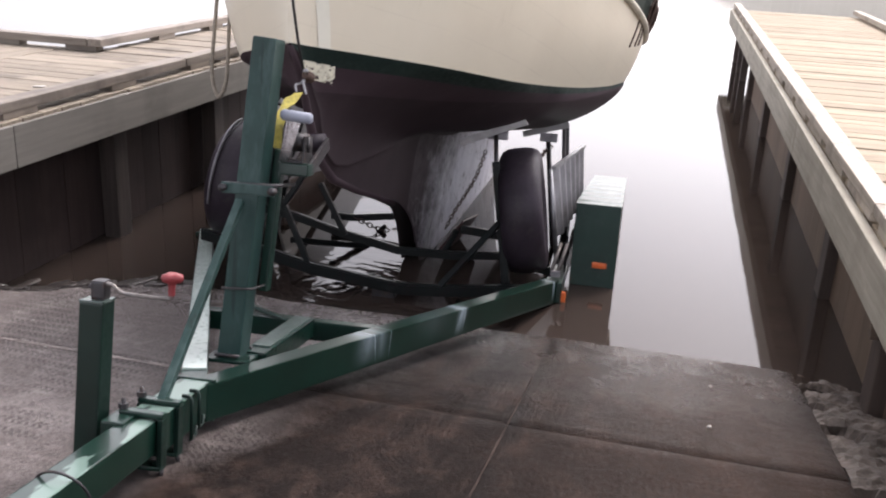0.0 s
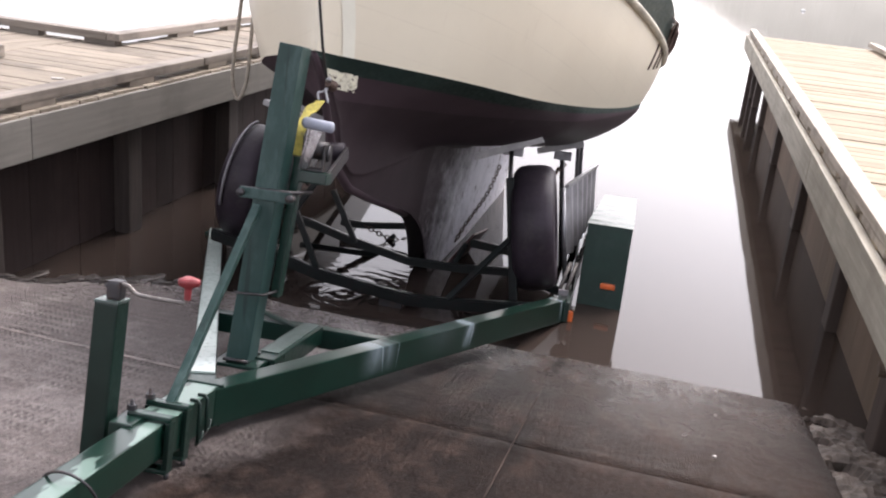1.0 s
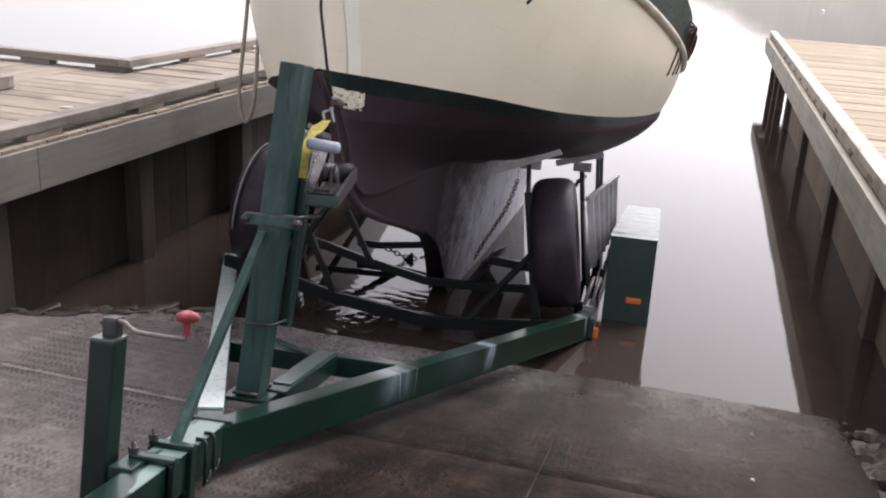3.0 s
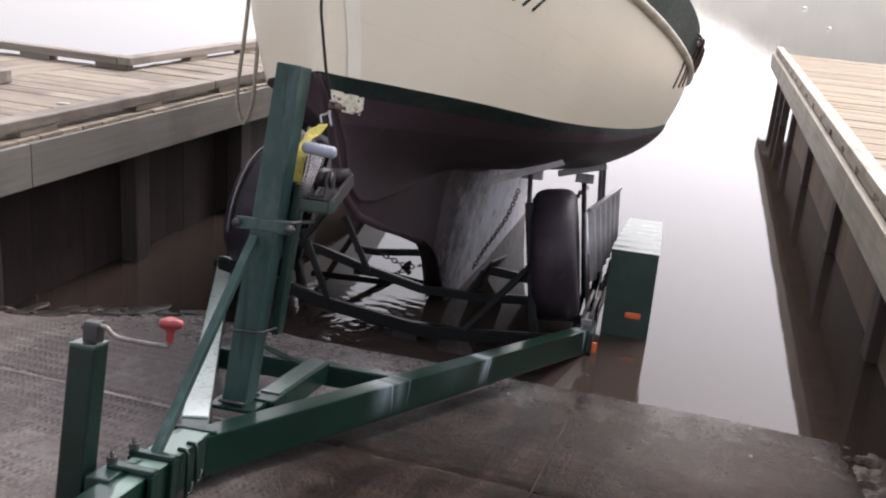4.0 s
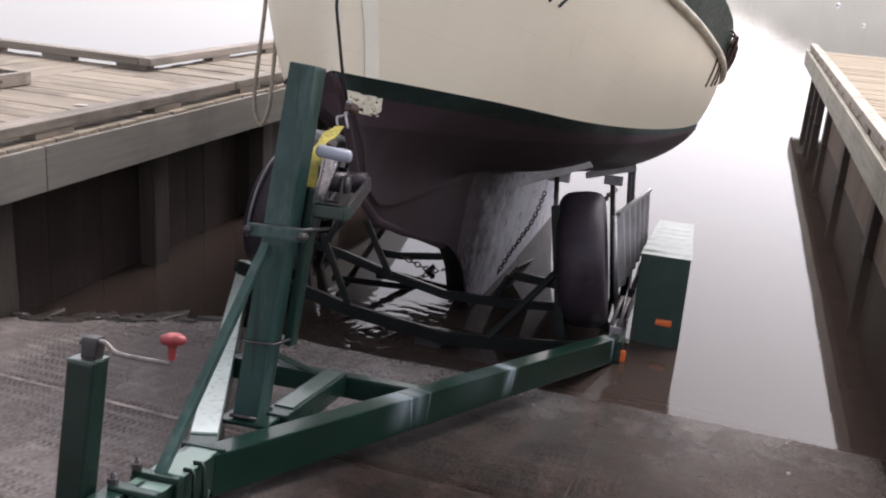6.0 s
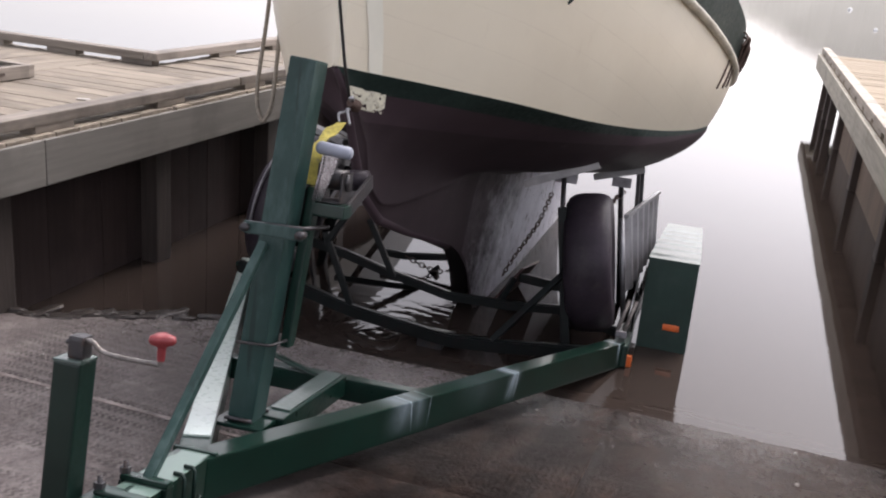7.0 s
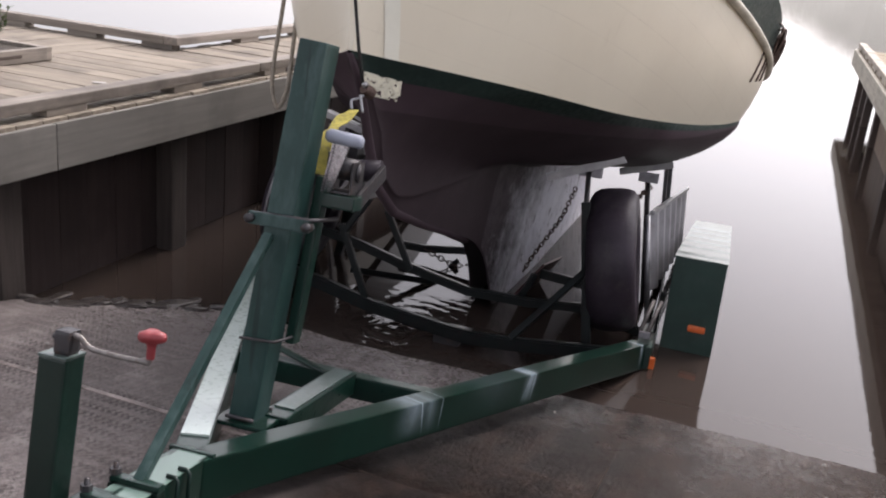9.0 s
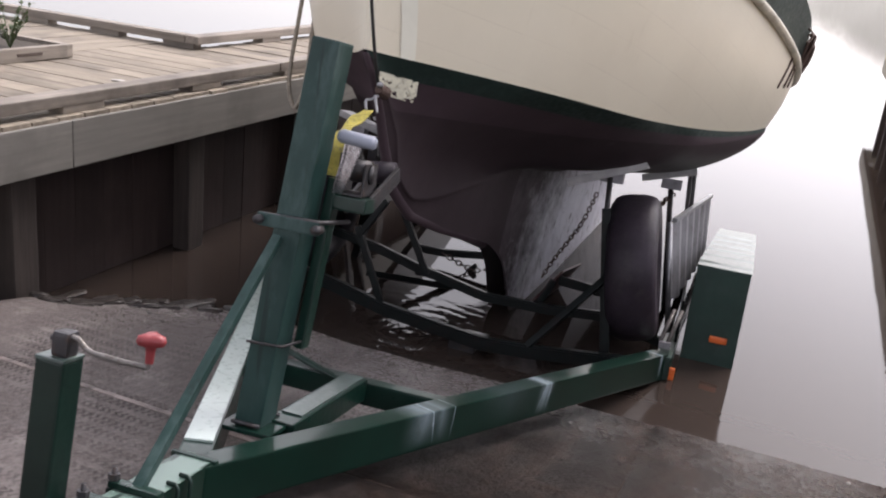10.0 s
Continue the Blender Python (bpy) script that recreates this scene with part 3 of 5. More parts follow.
def build_left_dock():
    top = 0.845
    dock = holder("dock", "weathered grey timber dock with a kerb rail, beside the ramp", "dock", "docks", "structure")
    rnd = random.Random(3)
    # boards that run across, from the ramp's edge inwards, then boards that run along
    me = shared_box("plank", (1.22, 0.138, 0.04))
    short = shared_box("plank_short", (0.99, 0.138, 0.04))
    for i in range(72):
        y = -2.0 + i * 0.146
        if y > 5.42:
            place_piece("plank", short, DECK_X, dock, (-3.34 + rnd.uniform(-0.004, 0.004), y, top - 0.02 + rnd.uniform(-0.003, 0.003)), rnd.uniform(-0.2, 0.2))
            continue
        place_piece("plank", me, DECK_X, dock, (-3.455 + rnd.uniform(-0.008, 0.008), y, top - 0.02 + rnd.uniform(-0.003, 0.003)), rnd.uniform(-0.25, 0.25))
    me = shared_box("plank_long", (0.138, 3.68, 0.04))
    for i in range(16):
        for j in range(2):
            place_piece("plank", me, DECK_Y, dock, (-4.145 - i * 0.146, -0.12 + j * 3.69, top - 0.02 + rnd.uniform(-0.003, 0.003)), rnd.uniform(-0.1, 0.1))
    # fascia boards butt end to end
    for y0, y1 in ((-2.05, 3.235), (3.24, 8.55)):
        beam_part("fascia_board", (-2.85, y0, 0.728), (-2.85, y1, 0.728), 0.045, 0.2, FASCIA, dock)
    # kerb rail on short blocks
    for y0, y1 in ((-2.05, 1.4), (1.41, 4.9), (4.91, 8.5)):
        beam_part("kerb_rail", (-2.925, y0, 0.9), (-2.925, y1, 0.9), 0.1, 0.05, CURB, dock, bevel=0.008)
    y = -1.8
    while y < 8.4:
        box_part("kerb_block", (-2.92, y, 0.864), (0.085, 0.24, 0.04), CURB, dock)
        y += 0.86
    # kerb round the far side: across, then along the narrow walkway
    for x0, x1 in ((-6.5, -5.2), (-5.19, -3.845)):
        beam_part("kerb_rail", (x0, 5.36, 0.905), (x1, 5.36, 0.905), 0.1, 0.052, CURB_X, dock, bevel=0.008)
    for x in (-6.0, -5.1, -3.9, -4.5):
        box_part("kerb_block", (x, 5.36, 0.868), (0.24, 0.085, 0.045), CURB_X, dock)
    beam_part("kerb_rail", (-3.79, 5.312, 0.905), (-3.79, 8.5, 0.905), 0.1, 0.052, CURB, dock, bevel=0.008)
    for y in (6.2, 7.0, 7.8):
        box_part("kerb_block", (-3.79, y, 0.868), (0.085, 0.24, 0.045), CURB, dock)
    # joists, pilings and the dark plank wall under the deck
    for x in (-3.1, -3.75, -4.4, -5.6):
        beam_part("joist", (x, -2, 0.72), (x, 5.3 if x < -4 else 8.5, 0.72), 0.06, 0.17, PILE, dock)
    for y in (0.72, 1.88, 3.04, 4.18, 5.36, 6.5, 7.7):
        bm = bmesh.new()
        add_box(bm, (0, 0, 0), (0.1, 0.13, 2.4), None, 0.012)
        part("piling", bm, PILE, dock).location = (-2.95, y, -0.57)
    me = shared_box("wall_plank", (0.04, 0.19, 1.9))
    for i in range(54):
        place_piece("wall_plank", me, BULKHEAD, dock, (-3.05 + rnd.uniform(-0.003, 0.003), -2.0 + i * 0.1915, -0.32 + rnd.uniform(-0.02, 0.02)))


build_left_dock()


def fleck(x, y, l, w, a):
    """A flat pale scrap lying on the deck."""
    bm = bmesh.new()
    rnd = random.Random(int(y * 100))
    ring = [(math.cos(k * math.tau / 11) * l * rnd.uniform(0.7, 1.1), math.sin(k * math.tau / 11) * w * rnd.uniform(0.7, 1.1)) for k in range(11)]
    lo = [bm.verts.new((u, v, 0.0)) for u, v in ring]
    hi = [bm.verts.new((u * 0.9, v * 0.9, 0.003)) for u, v in ring]
    bm.faces.new(hi)
    for k in range(11):
        bm.faces.new((lo[k], lo[(k + 1) % 11], hi[(k + 1) % 11], hi[k]))
    solo("paint_fleck", bm, PEBBLE, "small flat pale scrap lying on the dock's boards", "scrap", group="scraps on the dock", m=pose(x, y, 0.851, 0, 0, a))


for x, y, l, w, a in ((-3.059, 3.35, 0.035, 0.016, 10), (-3.076, 3.47, 0.03, 0.02, 0), (-3.268, 4.02, 0.04, 0.022, 30), (-3.083, 3.965, 0.035, 0.016, 15), (-3.101, 4.57, 0.015, 0.012, 0), (-3.2, 3.72, 0.014, 0.01, 0)):
    fleck(x, y, l, w, a)

def build_planter():
    box = holder("planter_box", "low grey timber planter with sparse green shrubs, on the dock", "planter")
    cx, cy, z = -4.37, 3.6, 0.848
    for a, b, w in (((cx + 0.45, cy - 0.9), (cx + 0.45, cy + 0.75), 0.045), ((cx - 0.45, cy - 0.9), (cx - 0.45, cy + 0.75), 0.045),
                    ((cx - 0.47, cy + 0.77), (cx + 0.47, cy + 0.77), 0.045), ((cx - 0.47, cy - 0.92), (cx + 0.47, cy - 0.92), 0.045)):
        beam_part("side_board", (*a, z + 0.036), (*b, z + 0.036), w, 0.072, CURB, box)
    box_part("soil", (cx, cy - 0.07, z + 0.028), (0.85, 1.6, 0.05), SOIL, box)
    # dark bars on the face stand in for the shade inside the hand slots
    for y in (cy + 0.48, cy - 0.3):
        box_part("hand_slot", (cx + 0.4735, y, z + 0.036), (0.004, 0.17, 0.016), PIER_PILE, box, bevel=0.001)
    rnd = random.Random(8)
    for k in range(9):
        bm = bmesh.new()
        bx, by = cx + rnd.uniform(-0.1, 0.36), cy + (rnd.uniform(0.05, 0.62) if k % 3 else rnd.uniform(-0.7, 0.0))
        for s in range(12):
            ang, lean, h = rnd.uniform(0, 6.28), rnd.uniform(0.03, 0.14), rnd.uniform(0.12, 0.28)
            base = Vector((bx, by, z + 0.05))
            tip = base + Vector((math.cos(ang) * lean, math.sin(ang) * lean, h))
            add_tube(bm, [base, (base + tip) / 2 + Vector((0, 0, 0.02)), tip], [0.003, 0.0025, 0.0015], 5)
            for q in range(16):
                p = base.lerp(tip, rnd.uniform(0.25, 1.05))
                d = Vector((rnd.uniform(-1, 1), rnd.uniform(-1, 1), rnd.uniform(0, 1))).normalized()
                w = d.cross(Vector((0, 0, 1))).normalized() * 0.009
                l = 0.035 * rnd.uniform(0.6, 1.3)
                vs = [bm.verts.new(p + o) for o in (-w * 0.2, d * l * 0.5 - w, d * l, d * l * 0.5 + w)]
                bm.faces.new(vs)
        part("shrub", bm, LEAF, box)


build_planter()


def build_right_dock():
    top = 0.755
    dock = holder("dock", "pale weathered timber pier with a notched kerb rail", "dock", "docks", "structure")
    rnd = random.Random(5)
    me = shared_box("pier_plank", (1.8, 0.138, 0.04))
    for i in range(116):
        y = -1.6 + i * 0.146
        if y > 14.75:
            break
        place_piece("plank", me, DECK_TAN, dock, (1.765 + rnd.uniform(-0.012, 0.012), y, top - 0.02 + rnd.uniform(-0.004, 0.004)), rnd.uniform(-0.15, 0.15))
    for y0, y1 in ((-1.7, 2.2), (2.205, 5.6), (5.605, 10.2), (10.205, 14.87)):
        beam_part("fascia_board", (0.835, y0, 0.64), (0.835, y1, 0.64), 0.045, 0.21, FASCIA_PALE, dock)
    for y0, y1 in ((-1.7, 3.4), (3.41, 7.4), (7.41, 11.0), (11.01, 14.82)):
        beam_part("kerb_rail", (0.9, y0, 0.818), (0.9, y1, 0.818), 0.1, 0.05, CURB_PALE, dock, bevel=0.01)
    y = -1.3
    while y < 14.6:
        box_part("kerb_block", (0.9, y, 0.773), (0.09, 0.56, 0.04), CURB_PALE, dock)
        y += 0.72
    beam_part("fascia_end", (0.815, 14.9, 0.64), (2.66, 14.9, 0.64), 0.045, 0.21, FASCIA_PALE, dock)
    beam_part("kerb_rail", (2.59, -1.6, 0.818), (2.6, 14.82, 0.818), 0.1, 0.06, CURB_PALE, dock)
    for x in (1.15, 1.7, 2.1, 2.55):
        beam_part("joist", (x, -1.6, 0.62), (x, 14.2, 0.62), 0.06, 0.19, PIER_PILE, dock)
    # square posts stand a little proud of the added backing planks; the last bays are open to the water
    for y in (1.6, 3.3, 4.7, 6.7, 9.0, 11.2, 12.7, 13.55, 14.6):
        for x in (0.985, 2.5):
            bm = add_box(bmesh.new(), (0, 0, -1.3), (0.09, 0.16, 3.7), None, 0.012)
            part("piling", bm, PIER_PILE, dock).location = (x, y, 0.03)
    # no wall stands here: planks added for the brown reflection under the deck
    me = shared_box("pier_backing_plank", (0.04, 0.19, 1.6), 0.0015)
    for i in range(69):
        place_piece("wall_plank", me, PIER_BACKING, dock, (1.02, -1.6 + i * 0.1906, -0.26 + rnd.uniform(-0.02, 0.02)))
    bm = add_tube(bmesh.new(), [(0.98, 3.3, 0.36), (0.905, 3.3, 0.355)], 0.03, 14)
    part("log_end", bm, LOG, dock, "pale weathered round log end")
    for ob in dock.children:
        ob.location.z += 0.015


build_right_dock()


def rock(seed, loc, size, turn):
    rnd = random.Random(seed)
    bm = bmesh.new()
    bmesh.ops.create_cube(bm, size=1)
    bmesh.ops.subdivide_edges(bm, edges=bm.edges[:], cuts=6, use_grid_fill=True)
    off = Vector((seed * 3.1, seed * 1.7, 0))
    for v in bm.verts:
        r = v.co.normalized() * 0.55
        v.co = v.co.lerp(r, 0.35)
        v.co += v.co * (noise.noise(v.co * 1.7 + off) * 0.35) + noise.noise_vector(v.co * 4.5 + off) * 0.09 + noise.noise_vector(v.co * 11 + off) * 0.035
        v.co = Vector((v.co.x * size[0], v.co.y * size[1], v.co.z * size[2]))
    solo("rock", bm, STONE, "wet grey-brown broken stone beside the ramp", "rock", group="stones beside the ramp", m=pose(*loc, -10 + rnd.uniform(-6, 6), rnd.uniform(-6, 6), turn))


def edge_block(seed, x0, x1, y0, y1):
    """A broken block of the old concrete edge, ragged on its outer side."""
    bm = bmesh.new()
    nx, ny = 18, 24
    off = Vector((seed * 2.3, seed * 5.1, 0))
    top = []
    for j in range(ny + 1):
        row = []
        for i in range(nx + 1):
            u, w = i / nx, j / ny
            out = x1 + 0.16 * noise.noise(Vector((0, w * 2.5, seed * 3.3)))
            x = x0 + (out - x0) * u
            y = y0 + (y1 - y0) * w + 0.02 * noise.noise(Vector((u * 4, seed, w)))
            z = 0.022 * noise.noise(Vector((x, y, 0)) * 7 + off) + 0.018 * noise.noise(Vector((x, y, 0)) * 26 + off) - 0.03 * u ** 6
            pit = noise.noise(Vector((x, y, 0)) * 6.5 + off * 2)
            if pit > 0.32:
                z -= 0.045
            if i in (0, nx) or j in (0, ny):
                z -= 0.008
            row.append(bm.verts.new((x, y, ramp_z(y) + z - 0.012)))
        top.append(row)
    for a, b in zip(top, top[1:]):
        for i in range(nx):
            bm.faces.new((a[i], a[i + 1], b[i + 1], b[i]))
    rim = [e for e in bm.edges if e.is_boundary]
    low = bmesh.ops.extrude_edge_only(bm, edges=rim)["geom"]
    for v in low:
        if isinstance(v, bmesh.types.BMVert):
            v.co.z -= 0.2
    solo("rock", bm, RUBBLE, "broken pale concrete block along the ramp's edge", "rock", group="stones beside the ramp")


rr = random.Random(12)
y = 0.9
n_rock = 0
while y < 3.45:
    l = rr.uniform(0.32, 0.55)
    edge_block(n_rock, 0.722, rr.uniform(0.93, 1.1), y + 0.008, y + l - 0.008)
    y += l
    n_rock += 1
# broken ridge of old slab at the water's edge under the dark wall
for k in range(22):
    u = k / 21
    x = -2.8 + 0.62 * u + rr.uniform(-0.05, 0.05)
    y = 2.98 + 0.75 * u ** 0.8 + rr.uniform(-0.07, 0.07)
    q = rr.uniform(0.05, 0.12)
    rock(40 + k, (x, y, ramp_z(y) - 0.008), (q * 1.5, q * 0.8, rr.uniform(0.02, 0.04)), rr.uniform(20, 70))


def pebble(x, y, r):
    bm = bmesh.new()
    bmesh.ops.create_icosphere(bm, subdivisions=2, radius=r)
    for v in bm.verts:
        v.co *= 1 + noise.noise(v.co * 60 + Vector((x * 9, y * 7, 0))) * 0.3
        v.co.z *= 0.7
    solo("pebble", bm, PEBBLE, "small pale pebble lying on the wet ramp", "pebble", group="pebbles on the ramp", m=pose(x, y, ramp_z(y) + r * 0.5), smooth=True)


for x, y, r in ((0.356, 3.55, 0.016), (0.338, 3.171, 0.014), (0.309, 2.639, 0.017), (-2.319, 2.6, 0.014), (-2.332, 3.08, 0.014), (-1.85, 3.1, 0.013),
                (-0.62, 3.35, 0.01), (-2.0, 2.72, 0.01), (-1.6, 2.95, 0.009)):
    pebble(x, y, r * 0.55)


rp = random.Random(21)
for k in range(10):
    pebble(rp.uniform(-2.5, -1.6), rp.uniform(2.2, 3.2), rp.uniform(0.003, 0.006))


def build_far_shore():
    """A low wooded shore in the haze across the water."""
    bm = bmesh.new()
    xs = [(-900 + i * 3) for i in range(601)]
    rows = []
    for x in xs:
        y = 420 - 0.00025 * x * x
        h = 31 + 0.42 * min(70, max(-20, x)) + 4 * noise.noise(Vector((x * 0.01, 0, 0))) + 5 * noise.noise(Vector((x * 0.04, 3, 0))) + 1.5 * noise.noise(Vector((x * 0.2, 7, 0)))
        rows.append([bm.verts.new((x, y, -1)), bm.verts.new((x, y + 14, h * 0.7)), bm.verts.new((x, y + 40, h)), bm.verts.new((x, y + 90, -1))])
    for a, b in zip(rows, rows[1:]):
        for i in range(3):
            bm.faces.new((a[i], b[i], b[i + 1], a[i + 1]))
    solo("backdrop", bm, SHORE, "low wooded far shore with its haze painted in", "backdrop", "structure")


build_far_shore()


def buoy(x, y, r):
    bm = bmesh.new()
    prof = [(0.0, -0.6), (0.7, -0.5), (1.0, 0.0), (0.9, 0.45), (0.45, 0.75), (0.2, 0.85), (0.2, 1.1), (0.0, 1.1)]
    rings = [[bm.verts.new((q * r * math.cos(k * math.tau / 20), q * r * math.sin(k * math.tau / 20), z * r)) for k in range(20)] for q, z in prof[1:-1]]
    for a, b in zip(rings, rings[1:]):
        for k in range(20):
            bm.faces.new((a[k], a[(k + 1) % 20], b[(k + 1) % 20], b[k]))
    bm.faces.new(rings[0][::-1])
    bm.faces.new(rings[-1])
    solo("mooring_buoy", bm, BUOY_WHITE, "small white mooring buoy floating on the still water", "buoy", group="mooring buoys", m=pose(x, y, 0.0), smooth=True)


BUOY_WHITE = simple("white_buoy_shell", (0.8, 0.8, 0.78), 0.4, scale=8, var=0.06, bumpy=0.0)
for x, y, r in ((6.1, 78.0, 0.2), (4.65, 44.7, 0.1)):
    buoy(x, y, r)

# ---- the trailer ----
# Trailer axes: x across, y aft down the ramp, z square to its frame; the origin is the apex of the frame, on the rails' top.
TRAILER = pose(-1.195, 1.87, 0.505, -10.48, 0, 5)
trailer = holder("boat_trailer", "dark green painted steel boat trailer standing on the wet ramp", "trailer", m=TRAILER)


def bent_bar(keys, w, h):
    """One bent box bar along keys that run across."""
    bm = bmesh.new()
    rings = []
    for x, y, z in keys:
        rings.append([bm.verts.new((x, y + a * w / 2, z + b * h / 2)) for a, b in ((-1, -1), (1, -1), (1, 1), (-1, 1))])
    for a, b in zip(rings, rings[1:]):
        for i in range(4):
            bm.faces.new((a[i], a[(i + 1) % 4], b[(i + 1) % 4], b[i]))
    bm.faces.new(rings[0])
    bm.faces.new(rings[-1][::-1])
    bmesh.ops.bevel(bm, geom=[e for e in bm.edges if abs(e.verts[0].co.x - e.verts[1].co.x) > 0.05], offset=0.007, segments=2, affect="EDGES")
    return bm


def build_frame():
    t = trailer
    beam_part("tongue", (0, -1.9, -0.045), (0, 0.02, -0.045), 0.082, 0.09, SKY_SHEEN, t)
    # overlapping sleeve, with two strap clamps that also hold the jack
    box_part("sleeve", (0, -0.18, -0.048), (0.094, 0.34, 0.102), SKY_SHEEN, t)
    for y in (-0.345, -0.245):
        clamp = box_part("clamp_plate", (0, y, 0.011), (0.118, 0.028, 0.014), GREEN, t)
        for x in (-0.053, 0.053):
            box_part("side_bar", (x, y, -0.064), (0.013, 0.034, 0.136), JACK_GREEN, clamp, bevel=0.004)
        tube_part("stud", [(0.053, y, -0.13), (0.053, y, -0.155)], 0.007, DARK_STEEL, clamp, seg=8)
        tube_part("stud", [(-0.053, y, 0.0), (-0.053, y, 0.045)], 0.006, DARK_STEEL, clamp, seg=8)
        part("nut", add_tube(bmesh.new(), [(-0.053, y, 0.018), (-0.053, y, 0.031)], 0.0125, 6), DARK_STEEL, clamp)
        box_part("lower_plate", (0, y, -0.126), (0.118, 0.04, 0.012), GREEN, clamp)
    for y, z in ((-0.175, -0.105), (-0.125, -0.09)):
        tube_part("u_bolt", [(0.03, y, 0.008), (0.05, y, 0.008), (0.058, y, 0.0), (0.06, y, z), (0.056, y + 0.004, z - 0.01), (0.058, y + 0.03, z - 0.006), (0.058, y + 0.034, z + 0.02)], 0.005, JACK_GREEN, t)
    ring = [(0.004 + 0.062 * math.cos(k * math.tau / 28), -0.72 - 0.035 * math.sin(k * math.tau / 28), -0.045 + 0.064 * math.sin(k * math.tau / 28)) for k in range(29)]
    part("wire_ring", add_tube(bmesh.new(), ring, 0.0035, 6, False), DARK_STEEL, t, "thin steel wire ring round the tongue", smooth=True)
    box_part("collar", (0.0, -0.012, -0.055), (0.118, 0.014, 0.126), GREEN, t)
    # rails of the A-frame
    beam_part("rail", (0.012, -0.03, -0.056), (0.965, 2.19, -0.056), 0.078, 0.112, SCUFFED, t, "dark green rail with pale scuffed weld marks")
    left = beam_part("rail", (-0.012, 0.0, -0.06), (-1.09, 2.68, -0.06), 0.078, 0.12, GREEN, t)
    # thin strip carries the painted sky reflection
    beam_part("top_strip", (-0.045, 0.08, 0.003), (-1.085, 2.67, 0.003), 0.07, 0.006, SKY_PALE, left, "pale mint top face with the sky's reflection painted in", bevel=0.001)
    for x, y0, y1 in ((0.98, 2.15, 5.3), (-1.09, 2.6, 5.3)):
        beam_part("side_rail", (x, y0, -0.06), (x + 0.12 * (1 if x > 0 else 0), y1, -0.06), 0.07, 0.1, GREEN, t)
    # cross members: the rear ones sag towards the keel
    beam_part("cross_member", (-0.36, 0.885, -0.05), (0.40, 0.885, -0.05), 0.06, 0.075, GREEN, t)
    spine = beam_part("spine", (0.05, 0.33, -0.035), (0.06, 0.86, -0.035), 0.085, 0.07, GREEN, t)
    beam_part("top_strip", (0.052, 0.4, 0.002), (0.06, 0.85, 0.002), 0.06, 0.006, CHALK_SHEEN, spine, "paler top face", bevel=0.001)
    beam_part("gusset", (0.03, 0.86, -0.03), (-0.2, 0.87, 0.03), 0.03, 0.012, GREEN, t)
    for keys in ([(-0.84, 2.02, 0.07), (-0.5, 2.0, 0.012), (-0.235, 2.0, -0.05), (0.22, 1.98, -0.1), (0.42, 1.98, -0.09), (0.9, 2.0, -0.045)],
                 [(-0.95, 2.42, 0.252), (-0.445, 2.4, 0.162), (-0.224, 2.4, 0.105), (0.118, 2.4, 0.036), (0.412, 2.4, 0.038), (0.666, 2.4, 0.06), (0.96, 2.42, -0.008)],
                 [(-1.05, 3.9, 0.1), (-0.5, 3.9, -0.03), (0.02, 3.9, -0.13), (0.5, 3.9, -0.1), (1.05, 3.9, 0.0)]):
        part("cross_member", bent_bar([(x, y, z + (0.0 if y > 2.3 else 0.014)) for x, y, z in keys], 0.05, 0.044 if keys[0][1] == 2.42 else 0.058), SHADED_GREEN, t)
    for a, b in (((-0.425, 2.0, 0.31), (-0.26, 2.0, -0.02)), ((-0.28, 2.2, 0.38), (-0.13, 2.2, 0.12)), ((-0.306, 2.0, 0.445), (-0.418, 2.0, 0.257)),
                 ((-0.45, 2.3, 0.05), (-0.1, 2.75, -0.02)), ((0.42, 1.96, -0.05), (0.69, 2.1, 0.29))):
        beam_part("brace", a, b, 0.03, 0.028, SHADED_GREEN, t, up=(1, 0, 0.2))
    part("cross_member", bent_bar([(-0.42, 3.0, 0.11), (-0.28, 3.0, 0.108), (0.0, 3.0, 0.145), (0.2, 3.0, 0.1)], 0.05, 0.04), SHADED_GREEN, t)
    beam_part("brace", (-0.2, 3.0, -0.04), (-0.08, 3.0, 0.08), 0.025, 0.025, SHADED_GREEN, t, up=(0, 1, 0))
    beam_part("keel_beam", (0.13, 2.0, -0.13), (0.36, 5.2, -0.13), 0.12, 0.06, DARK_STEEL, t)
    bm = bmesh.new()
    vs = [bm.verts.new(p) for p in ((0.315, 2.45, 0.03), (0.452, 2.45, 0.225), (0.47, 3.0, 0.2), (0.34, 3.0, 0.0))]
    bm.faces.new(vs)
    plate = part("keel_guide", bm, GUIDE, t, "reddish painted keel guide plate")
    plate.modifiers.new("thickness", "SOLIDIFY").thickness = 0.01
    beam_part("guide_web", (0.44, 2.5, 0.17), (0.7, 2.5, 0.15), 0.04, 0.045, SHADED_GREEN, t)
    beam_part("guide_web", (0.42, 2.46, 0.17), (0.36, 2.44, 0.03), 0.03, 0.03, SHADED_GREEN, t)


GUIDE = simple("faded_red_lead", (0.06, 0.026, 0.028), 0.6, scale=14, gloss=0.25, dirt=(0.08, 0.05, 0.052))


